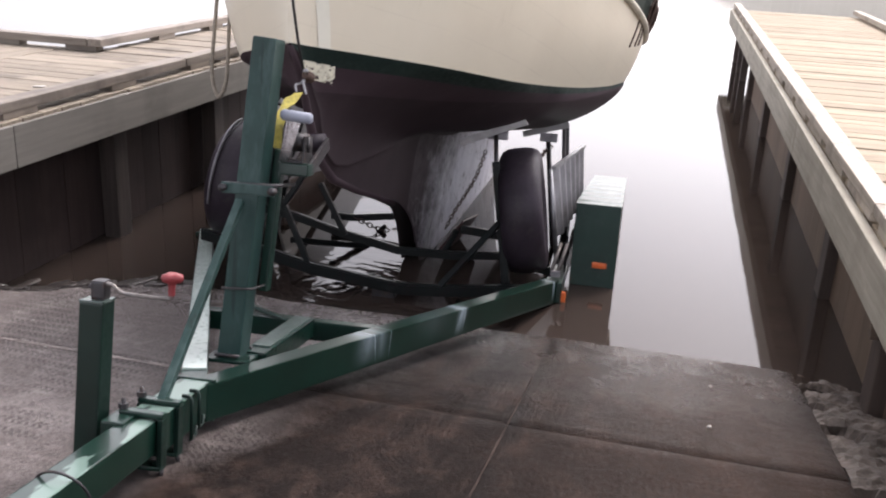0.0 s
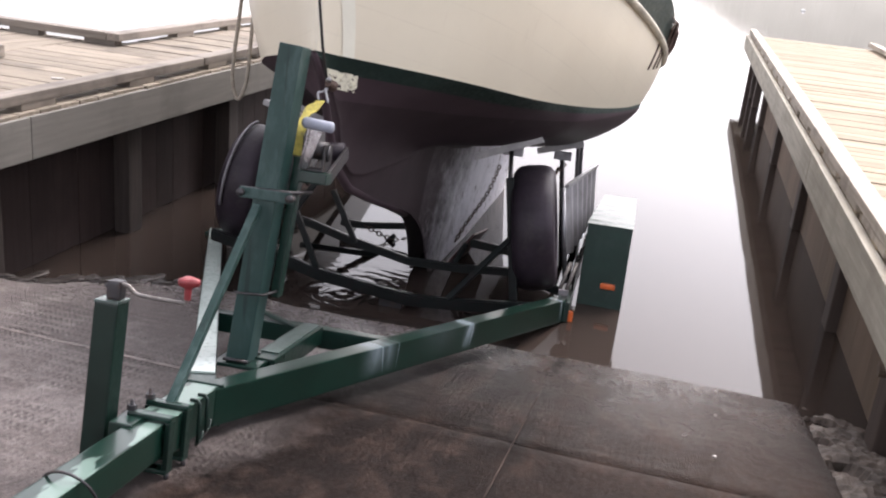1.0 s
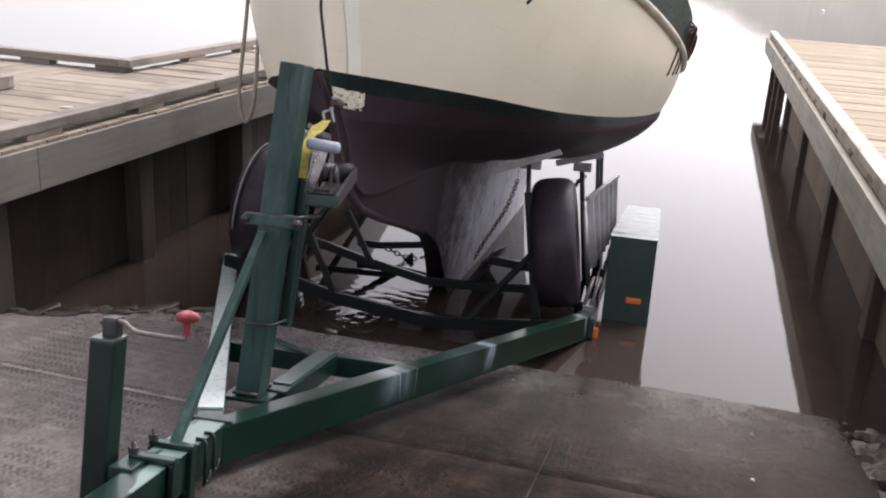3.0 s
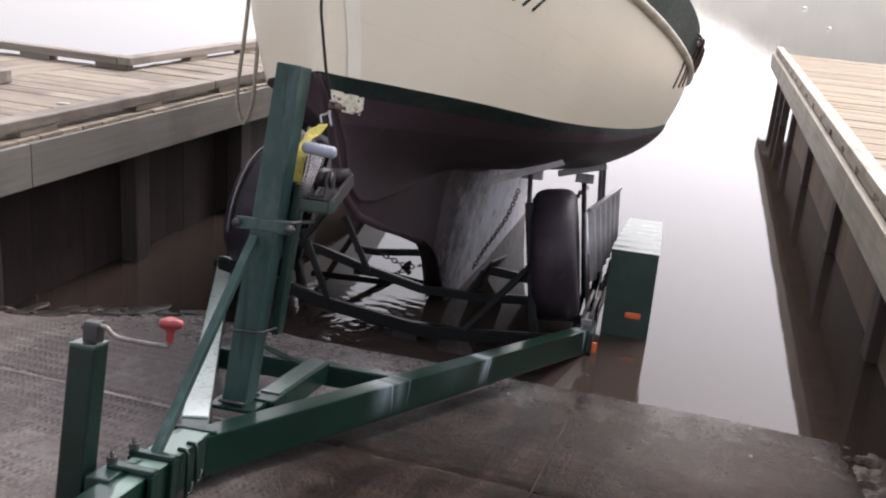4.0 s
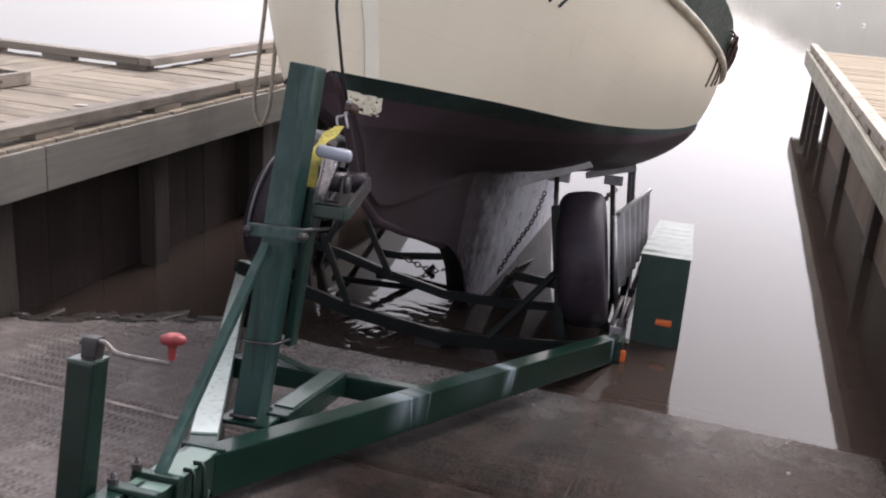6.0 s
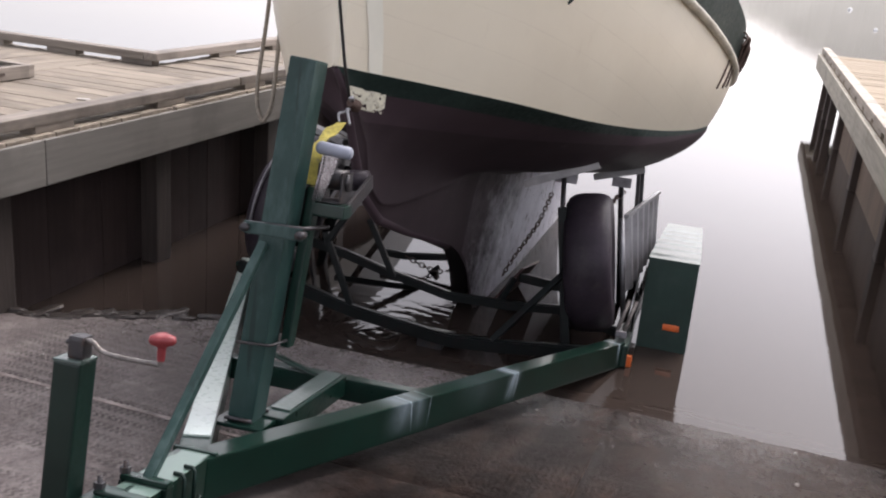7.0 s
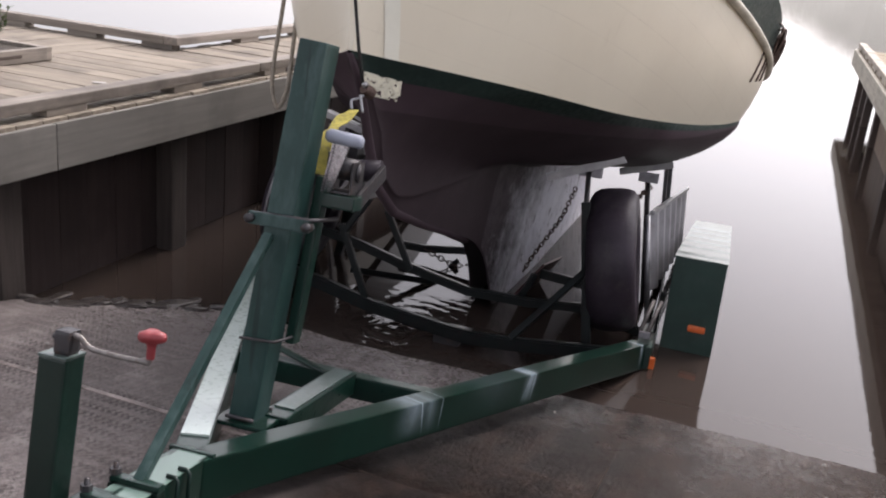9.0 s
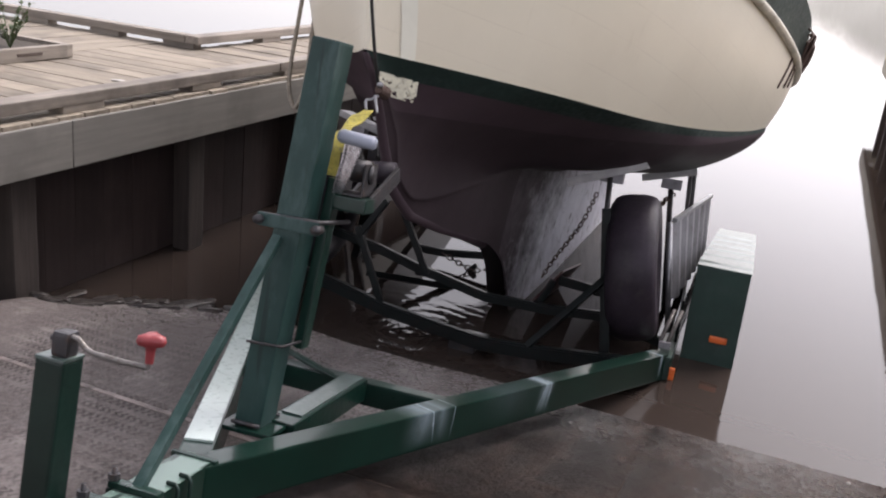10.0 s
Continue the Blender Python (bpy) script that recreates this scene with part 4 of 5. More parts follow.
def scuffed_paint():
    """The trailer's green with pale primer showing through in smears at the welds."""
    m, nt, p = nodes("green_paint_with_scuffs")
    v = coords(nt)
    c = ramp_node(nt, noise_node(nt, v, 5.0), [(0.3, (0.0035, 0.0155, 0.0108)), (0.7, (0.005, 0.0245, 0.017))])
    ragged = noise_node(nt, v, 30.0, 8.0, 0.7)
    sep = nt.nodes.new("ShaderNodeSeparateXYZ")
    nt.links.new(v, sep.inputs[0])
    along = math_node(nt, "ADD", math_node(nt, "MULTIPLY", sep.outputs["X"], 0.394), math_node(nt, "MULTIPLY", sep.outputs["Y"], 0.919))
    along = math_node(nt, "ADD", along, math_node(nt, "MULTIPLY", math_node(nt, "SUBTRACT", ragged, 0.5), 0.012))
    fade = nt.nodes.new("ShaderNodeMapRange")
    fade.inputs["From Min"].default_value = -0.105
    fade.inputs["From Max"].default_value = -0.02
    nt.links.new(sep.outputs["Z"], fade.inputs["Value"])
    total = None
    # seams across the rail: place, lean down the face, width, strength
    for s0, lean, wide, amp in ((0.795, -0.12, 0.005, 1.0), (0.9, 0.1, 0.0045, 0.55), (1.42, 0.5, 0.007, 0.8), (1.45, 0.2, 0.006, 1.0),
                                (0.77, 0.3, 0.11, 0.3), (1.43, 0.35, 0.06, 0.5), (0.84, 0.0, 0.06, 0.22), (1.2, 0.0, 0.25, 0.05), (2.33, 0.0, 0.02, 0.7)):
        d = math_node(nt, "ABSOLUTE", math_node(nt, "SUBTRACT", math_node(nt, "SUBTRACT", along, s0), math_node(nt, "MULTIPLY", sep.outputs["Z"], lean)))
        k = math_node(nt, "MAXIMUM", math_node(nt, "SUBTRACT", 1.0, math_node(nt, "DIVIDE", d, wide)), 0.0)
        k = math_node(nt, "MULTIPLY", math_node(nt, "MULTIPLY", k, k), amp)
        total = k if total is None else math_node(nt, "MAXIMUM", total, k)
    total = math_node(nt, "MULTIPLY", math_node(nt, "MULTIPLY", total, fade.outputs[0]), math_node(nt, "ADD", ragged, 0.45))
    c = mix_node(nt, total, c, (0.55, 0.66, 0.74))
    nt.links.new(c, p.inputs["Base Color"])
    p.inputs["Roughness"].default_value = 0.3
    p.inputs["Specular IOR Level"].default_value = 0.3
    p.inputs["Coat Weight"].default_value = 0.25
    p.inputs["Coat Roughness"].default_value = 0.1
    return m


SCUFFED = scuffed_paint()
build_frame()


def build_winch_post():
    t = trailer
    post = beam_part("winch_post", (-0.012, 0.308, -0.02), (0.063, 0.308, 1.0), 0.074, 0.095, POST_GREEN, t, "dark green square steel winch post", up=(0, 1, 0))
    box_part("base_plate", (-0.005, 0.305, -0.012), (0.15, 0.15, 0.012), GREEN, post)
    for y in (0.25, 0.365):
        tube_part("weld_bead", [(-0.05, y, 0.003), (0.03, y, 0.003)], 0.006, DARK_STEEL, post, seg=6)
    beam_part("post_brace", (0.0, -0.245, 0.0), (0.012, 0.25, 0.5), 0.025, 0.024, POST_GREEN, t, up=(0, -1, 1))
    # inner slide tube behind the post, held by a clamp
    beam_part("slide_tube", (0.062, 0.372, 0.2), (0.093, 0.378, 0.66), 0.028, 0.045, GREEN, post, up=(0, 1, 0))
    for z, mat, x0 in ((0.55, POST_GREEN, 0.035), (0.22, DARK_STEEL, 0.01)):
        wide = 1.0 if z > 0.4 else 0.62
        cl = tube_part("clamp", [(x0 - 0.075 * wide, 0.25, z), (x0 + 0.082 * wide, 0.25, z + 0.005), (x0 + 0.1 * wide, 0.4, z)], 0.006 if z > 0.4 else 0.004, DARK_STEEL, post)
        if z > 0.4:
            box_part("clamp_plate", (x0, 0.25, z - 0.012), (0.17, 0.012, 0.035), mat, cl)
            for x in (-0.075, 0.082):
                tube_part("bolt", [(x0 + x, 0.222, z - 0.012), (x0 + x, 0.262, z - 0.012)], 0.012, DARK_STEEL, cl, seg=6)
    # bracket, winch and roller
    box_part("winch_bracket", (0.135, 0.39, 0.6), (0.11, 0.07, 0.038), GREEN, t)
    bm = bmesh.new()
    add_box(bm, (0.1, 0.42, 0.675), (0.006, 0.1, 0.105), None, 0.002)
    add_box(bm, (0.168, 0.42, 0.665), (0.006, 0.09, 0.085), None, 0.002)
    add_box(bm, (0.134, 0.42, 0.624), (0.072, 0.1, 0.006), None, 0.002)
    winch = part("winch", bm, DARK_STEEL, t, "galvanised hand winch with grey grip and yellow strap")
    tube_part("drum", [(0.1, 0.42, 0.685), (0.168, 0.42, 0.685)], 0.03, DARK_STEEL, winch, seg=18)
    tube_part("gear", [(0.172, 0.42, 0.68), (0.176, 0.42, 0.68)], 0.026, DARK_STEEL, winch, seg=20)
    # pressed crank arm: a dished strip that narrows towards the hub
    pts = curve_points([(0.112, 0.352, 0.625), (0.126, 0.338, 0.665), (0.142, 0.33, 0.72), (0.15, 0.325, 0.768)], 6)
    bm = bmesh.new()
    prev = None
    for i, p in enumerate(pts):
        w = 0.013 + 0.012 * i / len(pts)
        prof = [(-w, 0.0), (-w, -0.009), (-w + 0.005, -0.009), (-w + 0.007, -0.003), (w - 0.007, -0.003), (w - 0.005, -0.009), (w, -0.009), (w, 0.0)]
        cur = [bm.verts.new(p + Vector((a, b, 0))) for a, b in prof]
        if prev:
            for q in range(8):
                bm.faces.new((prev[q], prev[(q + 1) % 8], cur[(q + 1) % 8], cur[q]))
        else:
            bm.faces.new(cur)
        prev = cur
    bm.faces.new(prev[::-1])
    handle = part("crank_arm", bm, CHROME, winch, "bright pressed steel crank arm")
    tube_part("grip", [(0.11, 0.322, 0.772), (0.116, 0.32, 0.772), (0.2, 0.32, 0.766), (0.206, 0.32, 0.766)], [0.014, 0.018, 0.0175, 0.013], GREY_GRIP, handle, "blue-grey plastic grip", seg=16)
    pts = curve_points([(0.062, 0.42, 0.66), (0.07, 0.42, 0.74), (0.066, 0.47, 0.79), (0.084, 0.56, 0.842)], 8)
    bm = bmesh.new()
    prev = None
    for i, p in enumerate(pts):
        w = Vector((0.017 + 0.003 * math.sin(i * 0.7), 0.0, 0.004 * math.sin(i * 0.9)))
        cur = [bm.verts.new(p - w), bm.verts.new(p + w)]
        if prev:
            bm.faces.new((prev[0], prev[1], cur[1], cur[0]))
        prev = cur
    strap = part("strap", bm, YELLOW, winch, "yellow webbing strap")
    sm = strap.modifiers.new("thickness", "SOLIDIFY")
    sm.thickness = 0.004
    tube_part("hook", curve_points([(0.078, 0.56, 0.842), (0.07, 0.57, 0.866), (0.082, 0.58, 0.872), (0.1, 0.58, 0.885)], 5), 0.004, STEEL, winch)
    tube_part("hook_latch", curve_points([(0.092, 0.575, 0.885), (0.1, 0.57, 0.862), (0.109, 0.565, 0.838)], 5), 0.004, STEEL, winch)
    roller = tube_part("bow_roller", [(0.09, 0.6, 0.67), (0.175, 0.6, 0.68)], 0.032, RUBBER, t, seg=14)
    beam_part("roller_arm", (0.18, 0.42, 0.6), (0.185, 0.6, 0.68), 0.012, 0.045, DARK_STEEL, roller)
    beam_part("roller_strut", (0.1, 0.45, 0.58), (0.1, 0.6, 0.65), 0.012, 0.04, DARK_STEEL, roller)


build_winch_post()


def build_jack():
    t = trailer
    jack = beam_part("jack", (-0.13, -0.38, -0.42), (-0.11, -0.38, 0.3), 0.062, 0.062, JACK_GREEN, t, "dark green square trailer jack leg with cranked handle", up=(0, 1, 0))
    box_part("cap", (-0.11, -0.38, 0.302), (0.065, 0.065, 0.008), CHALK_SHEEN, jack, "cap plate with the sky's reflection painted pale")
    head = box_part("gear_head", (-0.1, -0.382, 0.33), (0.036, 0.038, 0.05), DARK_STEEL, jack, "blackened gear head", bevel=0.009)
    tube_part("bolt", [(-0.125, -0.39, 0.338), (-0.1, -0.39, 0.338)], 0.006, DARK_STEEL, head, seg=6)
    handle = tube_part("crank", curve_points([(-0.1, -0.385, 0.345), (-0.07, -0.386, 0.345), (-0.035, -0.388, 0.327), (0.07, -0.39, 0.326), (0.085, -0.39, 0.33), (0.087, -0.39, 0.36)], 6), 0.0055, CRANK, jack, "bare steel crank handle")
    bm = bmesh.new()
    prof = [(0.010, 0.335), (0.011, 0.358), (0.014, 0.366), (0.026, 0.371), (0.031, 0.379), (0.028, 0.388), (0.014, 0.392), (0.0, 0.391)]
    rings = []
    for r, z in prof:
        rings.append([bm.verts.new((0.087 + r * 0.78 * (1 + (0.28 if r > 0.02 else 0.05) * math.cos(3 * k * math.tau / 18)) * math.cos(k * math.tau / 18), -0.39 + r * 0.78 * (1 + (0.28 if r > 0.02 else 0.05) * math.cos(3 * k * math.tau / 18)) * math.sin(k * math.tau / 18), z)) for k in range(18)])
    for a, b in zip(rings, rings[1:]):
        for k in range(18):
            bm.faces.new((a[k], a[(k + 1) % 18], b[(k + 1) % 18], b[k]))
    part("knob", bm, RED, handle, "faded red plastic knob", smooth=True)
    box_part("bracket", (-0.045, -0.36, -0.03), (0.06, 0.12, 0.075), GREEN, jack)


build_jack()


def build_fender(x0, y0, turn, side):
    """A box fender over the wheels: front plate, ribbed top, outer and inner cheeks."""
    m = pose(x0, y0, 0, 0, 0, turn)
    w, l, zt, zb = 0.235, 2.4, 0.375, -0.125
    bm = bmesh.new()
    add_box(bm, (w / 2, 0.006, (zt + zb) / 2), (w, 0.012, zt - zb), None, 0.004)
    fender = part("fender", bm, FENDER_GREEN, trailer, "dark green boxed steel fender with ribbed top")
    fender.matrix_local = m
    bm = bmesh.new()
    n = 60
    prof = []
    for i in range(n + 1):
        u = i / n
        y = 0.012 + u * l
        z = zt + (0.007 if (int(u * 15) % 2 == 1 and 0.05 < u < 0.85) else 0.0)
        prof.append((y, z))
    a = [bm.verts.new((-0.004, y, z)) for y, z in prof]
    b = [bm.verts.new((w + 0.004, y, z)) for y, z in prof]
    c = [bm.verts.new((w + 0.004, y, zt - 0.02)) for y, z in prof]
    d = [bm.verts.new((-0.004, y, zt - 0.02)) for y, z in prof]
    for i in range(n):
        bm.faces.new((a[i], b[i], b[i + 1], a[i + 1]))
        bm.faces.new((b[i], c[i], c[i + 1], b[i + 1]))
        bm.faces.new((d[i], a[i], a[i + 1], d[i + 1]))
    part("top_plate", bm, CHALK_SHEEN, fender, "ribbed top plate gone chalky, with sky sheen painted in")
    for x in (0.004, w - 0.004):
        box_part("cheek", (x, l / 2, 0.115), (0.006, l, 0.48), FENDER_GREEN, fender)
    lx = 0.15 if side > 0 else 0.07
    bm = bmesh.new()
    add_box(bm, (lx, -0.012, 0.055), (0.078, 0.024, 0.03), None, 0.009)
    part("marker_light", bm, AMBER, fender, "orange marker light")
    for wy in (0.65, 1.6):
        bm = bmesh.new()
        prof = [(0.17, 0.03), (0.25, 0.02), (0.285, 0.035), (0.29, 0.07), (0.29, 0.13), (0.285, 0.165), (0.25, 0.18), (0.17, 0.17)]
        rings = [[bm.verts.new((q, wy + r * math.cos(k * math.tau / 40), -0.16 + r * math.sin(k * math.tau / 40))) for k in range(40)] for r, q in prof]
        for a, b in zip(rings, rings[1:]):
            for k in range(40):
                bm.faces.new((a[k], a[(k + 1) % 40], b[(k + 1) % 40], b[k]))
        wheel = part("tyre", bm, RUBBER, fender, "black road tyre", smooth=True)
        bm = add_tube(bmesh.new(), [(0.05, wy, -0.16), (0.15, wy, -0.16)], 0.175, 30)
        part("rim", bm, STEEL, wheel, smooth=False)
    return fender


build_fender(1.05, 2.45, -3.3, 1)
bm = add_box(bmesh.new(), (1.025, 2.185, -0.085), (0.03, 0.02, 0.055), None, 0.008)
part("side_light", bm, AMBER, trailer, "small amber side light")


def build_bunks():
    t = trailer
    for s in (1, -1):
        tilt = Matrix.Rotation(radians(-22 * s), 3, "Y")
        back = 0.0 if s > 0 else 0.75
        pad = box_part("bunk_pad", (s * 0.6, 2.26 + back, 0.718), (0.35, 0.18, 0.036), PAD, t, "grey padded bunk board", tilt)
        box_part("pad_end", (s * 0.71, 2.36 + back, 0.79), (0.14, 0.2, 0.02), PAD, pad)
        box_part("pad_bracket", (s * 0.62, 2.25 + back, 0.705), (0.1, 0.07, 0.05), BRACKET, pad)
        tube_part("bunk_post", [(s * 0.64, 2.12 + back, 0.5), (s * 0.615, 2.2 + back, 0.7)], 0.012, DARK_STEEL, t)
        beam_part("post_sleeve", (s * 0.742, 2.1 + back, -0.08), (s * 0.632, 2.12 + back, 0.575), 0.04, 0.04, SHADED_GREEN, t, up=(0, 1, 0))
        tilt = Matrix.Rotation(radians(-16 * s), 3, "Y")
        pad = box_part("bunk_pad", (s * 0.835, 3.0, 0.735), (0.27, 0.16, 0.034), PAD, t, "grey padded bunk board", tilt)
        box_part("pad_bracket", (s * 0.855, 2.96, 0.69), (0.1, 0.07, 0.05), BRACKET, pad)
        tube_part("bunk_post", [(s * 0.95, 3.0, -0.08), (s * 0.85, 3.0, 0.69)], 0.015, DARK_STEEL, t)
        for k in (0, 1):
            beam_part("guide_post", (s * (1.0 + 0.022 * k), 3.3 + 0.06 * k, -0.06), (s * (0.93 + 0.022 * k), 3.3 + 0.06 * k, 0.76), 0.022, 0.03, DARK_STEEL, t, up=(0, 1, 0))
    # unseen board on legs, added to cut off the sky's reflection to port
    bunk = beam_part("sky_blocker", (-0.68, 2.75, 0.5), (-0.68, 4.7, 0.52), 0.045, 0.36, DARK_STEEL, t, "dark board added to block the sky's reflection in the water")
    for y in (2.9, 4.4):
        beam_part("blocker_leg", (-0.74, y, -0.05), (-0.715, y, 0.42), 0.04, 0.04, SHADED_GREEN, bunk, up=(0, 1, 0))
    # ribbed white panel between spare wheel and fender
    bm = bmesh.new()
    n = 24
    prev = None
    a0, a1 = Vector((0.965, 2.6, 0.16)), Vector((0.9, 2.6, 0.53))
    b0, b1 = Vector((1.09, 4.0, 0.25)), Vector((1.06, 4.0, 0.61))
    out = Vector((0.99, -0.09, 0.13))
    for i in range(n + 1):
        p = out * (0.018 if (i // 2) % 2 else -0.004)
        cur = [bm.verts.new(a0.lerp(b0, i / n) + p), bm.verts.new(a1.lerp(b1, i / n) + p)]
        if prev:
            bm.faces.new((prev[0], cur[0], cur[1], prev[1]))
        prev = cur
    panel = part("guard_panel", bm, WHITE_PLASTIC, t, "off-white ribbed upright guard panel")
    sm = panel.modifiers.new("thickness", "SOLIDIFY")
    sm.thickness = 0.006
    beam_part("panel_rim", a1 + Vector((0.01, 0, 0.01)), b1 + Vector((0.01, 0, 0.01)), 0.024, 0.02, STEEL, panel)
    tube_part("panel_leg", [(0.975, 2.55, 0.02), (0.89, 2.55, 0.53)], 0.014, STEEL, panel)
    # added plate, stands in for dark frame and hides bright water behind
    box_part("gap_filler", (1.02, 3.35, 0.06), (0.012, 1.7, 0.26), SHADED_GREEN, t, "dark plate added to close the bright gap inside the wheels")
    # light bar and cable clips at the end of the right rail
    for k in range(2):
        tube_part("hydraulic_pipe", [(0.955 + k * 0.033, 2.28, 0.03), (0.975 + k * 0.033, 2.33, 0.11), (0.99 + k * 0.033, 2.38, 0.16)], 0.01, CRANK, t)
    box_part("pipe_clip", (0.975, 2.25, 0.02), (0.05, 0.03, 0.03), BRACKET, t)


build_bunks()


def build_spare(loc, lean, name="spare_wheel"):
    wheel = holder(name, "black spare tyre on its rim, standing upright in the trailer frame", "wheel", "spare wheels", m=TRAILER @ pose(*loc, 0, lean, 0))
    bm = bmesh.new()
    R, H = 0.325, 0.105
    prof = [(0.17, -0.08), (0.2, -0.105), (0.25, -H), (0.285, -0.104), (0.308, -0.088), (0.32, -0.064), (R, -0.03), (R, 0.03), (0.32, 0.064), (0.308, 0.088), (0.285, 0.104), (0.25, H), (0.2, 0.105), (0.17, 0.08)]
    n = 64
    rings = [[bm.verts.new((q, r * math.cos(k * math.tau / n), r * math.sin(k * math.tau / n))) for k in range(n)] for r, q in prof]
    for a, b in zip(rings, rings[1:]):
        for k in range(n):
            bm.faces.new((a[k], a[(k + 1) % n], b[(k + 1) % n], b[k]))
    part("tyre", bm, RUBBER, wheel, smooth=True)
    bm = bmesh.new()
    rp = [(0.175, -0.075), (0.165, -0.06), (0.15, 0.0), (0.1, 0.03), (0.05, 0.02), (0.045, 0.04), (0.0, 0.04)]
    rings = [[bm.verts.new((q, r * math.cos(k * math.tau / 32), r * math.sin(k * math.tau / 32))) for k in range(32)] for r, q in rp]
    for a, b in zip(rings, rings[1:]):
        for k in range(32):
            bm.faces.new((a[k], a[(k + 1) % 32], b[(k + 1) % 32], b[k]))
    part("rim", bm, STEEL, wheel, smooth=True)
    return wheel


build_spare((0.785, 2.3, 0.325), -9)
port = build_spare((-0.79, 2.45, 0.33), 8)
tube_part("steel_hoop", arc((-0.06, 0.0, 0.0), 0.334, 95, 200, 24, "yz"), 0.008, BRACKET, port, "pale steel hoop bent over the tyre")


def chain(name, keys, parent, count, label):
    """Oval links in a row, each turned a quarter from the last."""
    pts = curve_points(keys, 12)
    total = sum((b - a).length for a, b in zip(pts, pts[1:]))
    bm = bmesh.new()
    step, acc, i = total / count, 0.0, 0
    for k in range(count):
        target = (k + 0.5) * step
        while i < len(pts) - 2 and acc + (pts[i + 1] - pts[i]).length < target:
            acc += (pts[i + 1] - pts[i]).length
            i += 1
        d = (pts[i + 1] - pts[i]).normalized()
        p = pts[i] + d * (target - acc)
        u = d.cross(Vector((0.3, 0.2, 1))).normalized()
        if k % 2:
            u = d.cross(u)
        ring = [p + d * (step * 0.72 * math.cos(q * math.tau / 12)) + u * (step * 0.42 * math.sin(q * math.tau / 12)) for q in range(13)]
        add_tube(bm, ring, step * 0.13, 5, False)
    return part(name, bm, RUST, parent, label, smooth=True)


chain("chain", [(0.53, 2.6, 0.6), (0.5, 2.5, 0.468), (0.445, 2.55, 0.36), (0.385, 2.58, 0.25), (0.34, 2.6, 0.15)], trailer, 24, "rusty sling chain")
chain("chain", [(-0.25, 2.9, 0.12), (-0.1, 3.0, 0.05), (0.0, 3.1, 0.06), (0.1, 3.15, 0.15)], trailer, 16, "rusty sling chain")
chain("chain", [(0.87, 3.05, 0.64), (0.82, 2.9, 0.58), (0.8, 2.75, 0.55)], trailer, 10, "rusty sling chain")

# ---- the boat ----
boat = holder("sailboat", "cream long-keeled sailing boat with dark wet bottom, resting on the trailer", "boat", m=TRAILER)


def bx(y):
    """The boat's middle line, which stands a little across the trailer's."""
    return 0.03 + 0.075 * (y - 0.66)


# y, paint-line half breadth and height, sheer half breadth and height
STATIONS = [
    (0.62, 0.008, 1.006, 0.03, 1.86),
    (0.70, 0.055, 1.002, 0.145, 1.84),
    (0.85, 0.17, 0.996, 0.31, 1.8),
    (1.14, 0.40, 0.98, 0.555, 1.72),
    (1.70, 0.64, 0.958, 0.785, 1.58),
    (2.40, 0.83, 0.972, 0.965, 1.505),
    (3.00, 0.965, 1.01, 1.06, 1.46),
    (3.50, 1.015, 1.05, 1.105, 1.43),
    (4.10, 1.01, 1.08, 1.115, 1.41),
    (4.70, 0.90, 1.12, 1.09, 1.41),
    (5.20, 0.70, 1.18, 1.0, 1.42),
    (5.60, 0.43, 1.26, 0.8, 1.44),
    (5.85, 0.2, 1.34, 0.55, 1.46),
]


# the hull is short for its beam: its after body is drawn forward
CX, CY, CZ, NIP = 0.974, -2.01, 0.873, 0.6


def nip(y):
    return y if y < 3 else 3 + (y - 3) * NIP


def drawn(row):
    y, bw, zw, bs, zs = row
    q = nip(y)
    k = (q - CY) / (y - CY)
    half = [CX + (bx(y) + b - CX) * k - bx(q) for b in (bw, bs)]
    up = [CZ + (z - CZ) * k for z in (zw, zs)]
    return (q, half[0], up[0], half[1], up[1])


STATIONS = [drawn(r) for r in STATIONS]
STERN = STATIONS[-1][0]


def station(y):
    for a, b in zip(STATIONS, STATIONS[1:]):
        if a[0] <= y <= b[0] + 1e-9:
            u = (y - a[0]) / (b[0] - a[0])
            i = STATIONS.index(a)
            p0 = STATIONS[max(i - 1, 0)]
            p3 = STATIONS[min(i + 2, len(STATIONS) - 1)]
            out = []
            for k in range(1, 5):
                m1 = (b[k] - p0[k]) / (b[0] - p0[0]) * (b[0] - a[0])
                m2 = (p3[k] - a[k]) / (p3[0] - a[0]) * (b[0] - a[0])
                out.append((2 * u ** 3 - 3 * u * u + 1) * a[k] + (u ** 3 - 2 * u * u + u) * m1 + (3 * u * u - 2 * u ** 3) * b[k] + (u ** 3 - u * u) * m2)
            return out
    return list(STATIONS[-1][1:])


PROFILE = [(0.62, 1.0), (0.68, 0.95), (0.76, 0.86), (0.85, 0.727), (0.96, 0.6), (1.13, 0.51), (1.45, 0.445), (1.75, 0.395), (2.05, 0.335), (2.2, 0.275), (2.31, 0.2), (2.38, 0.12), (2.43, 0.04), (2.52, -0.03), (3.0, -0.05), (4.5, -0.06), (4.58, 0.05), (4.64, 0.4), (4.68, 0.8), (4.71, 1.1)]


def keel_z(y):
    return float(np.interp(y, [p[0] for p in PROFILE], [p[1] for p in PROFILE]))


def topside(y, v):
    """Half breadth and height on the topsides: v 0 at the paint line, 1 at the sheer."""
    bw, zw, bs, zs = station(y)
    return bw + (bs - bw) * (1 - (1 - v) ** 1.8), zw + (zs - zw) * v


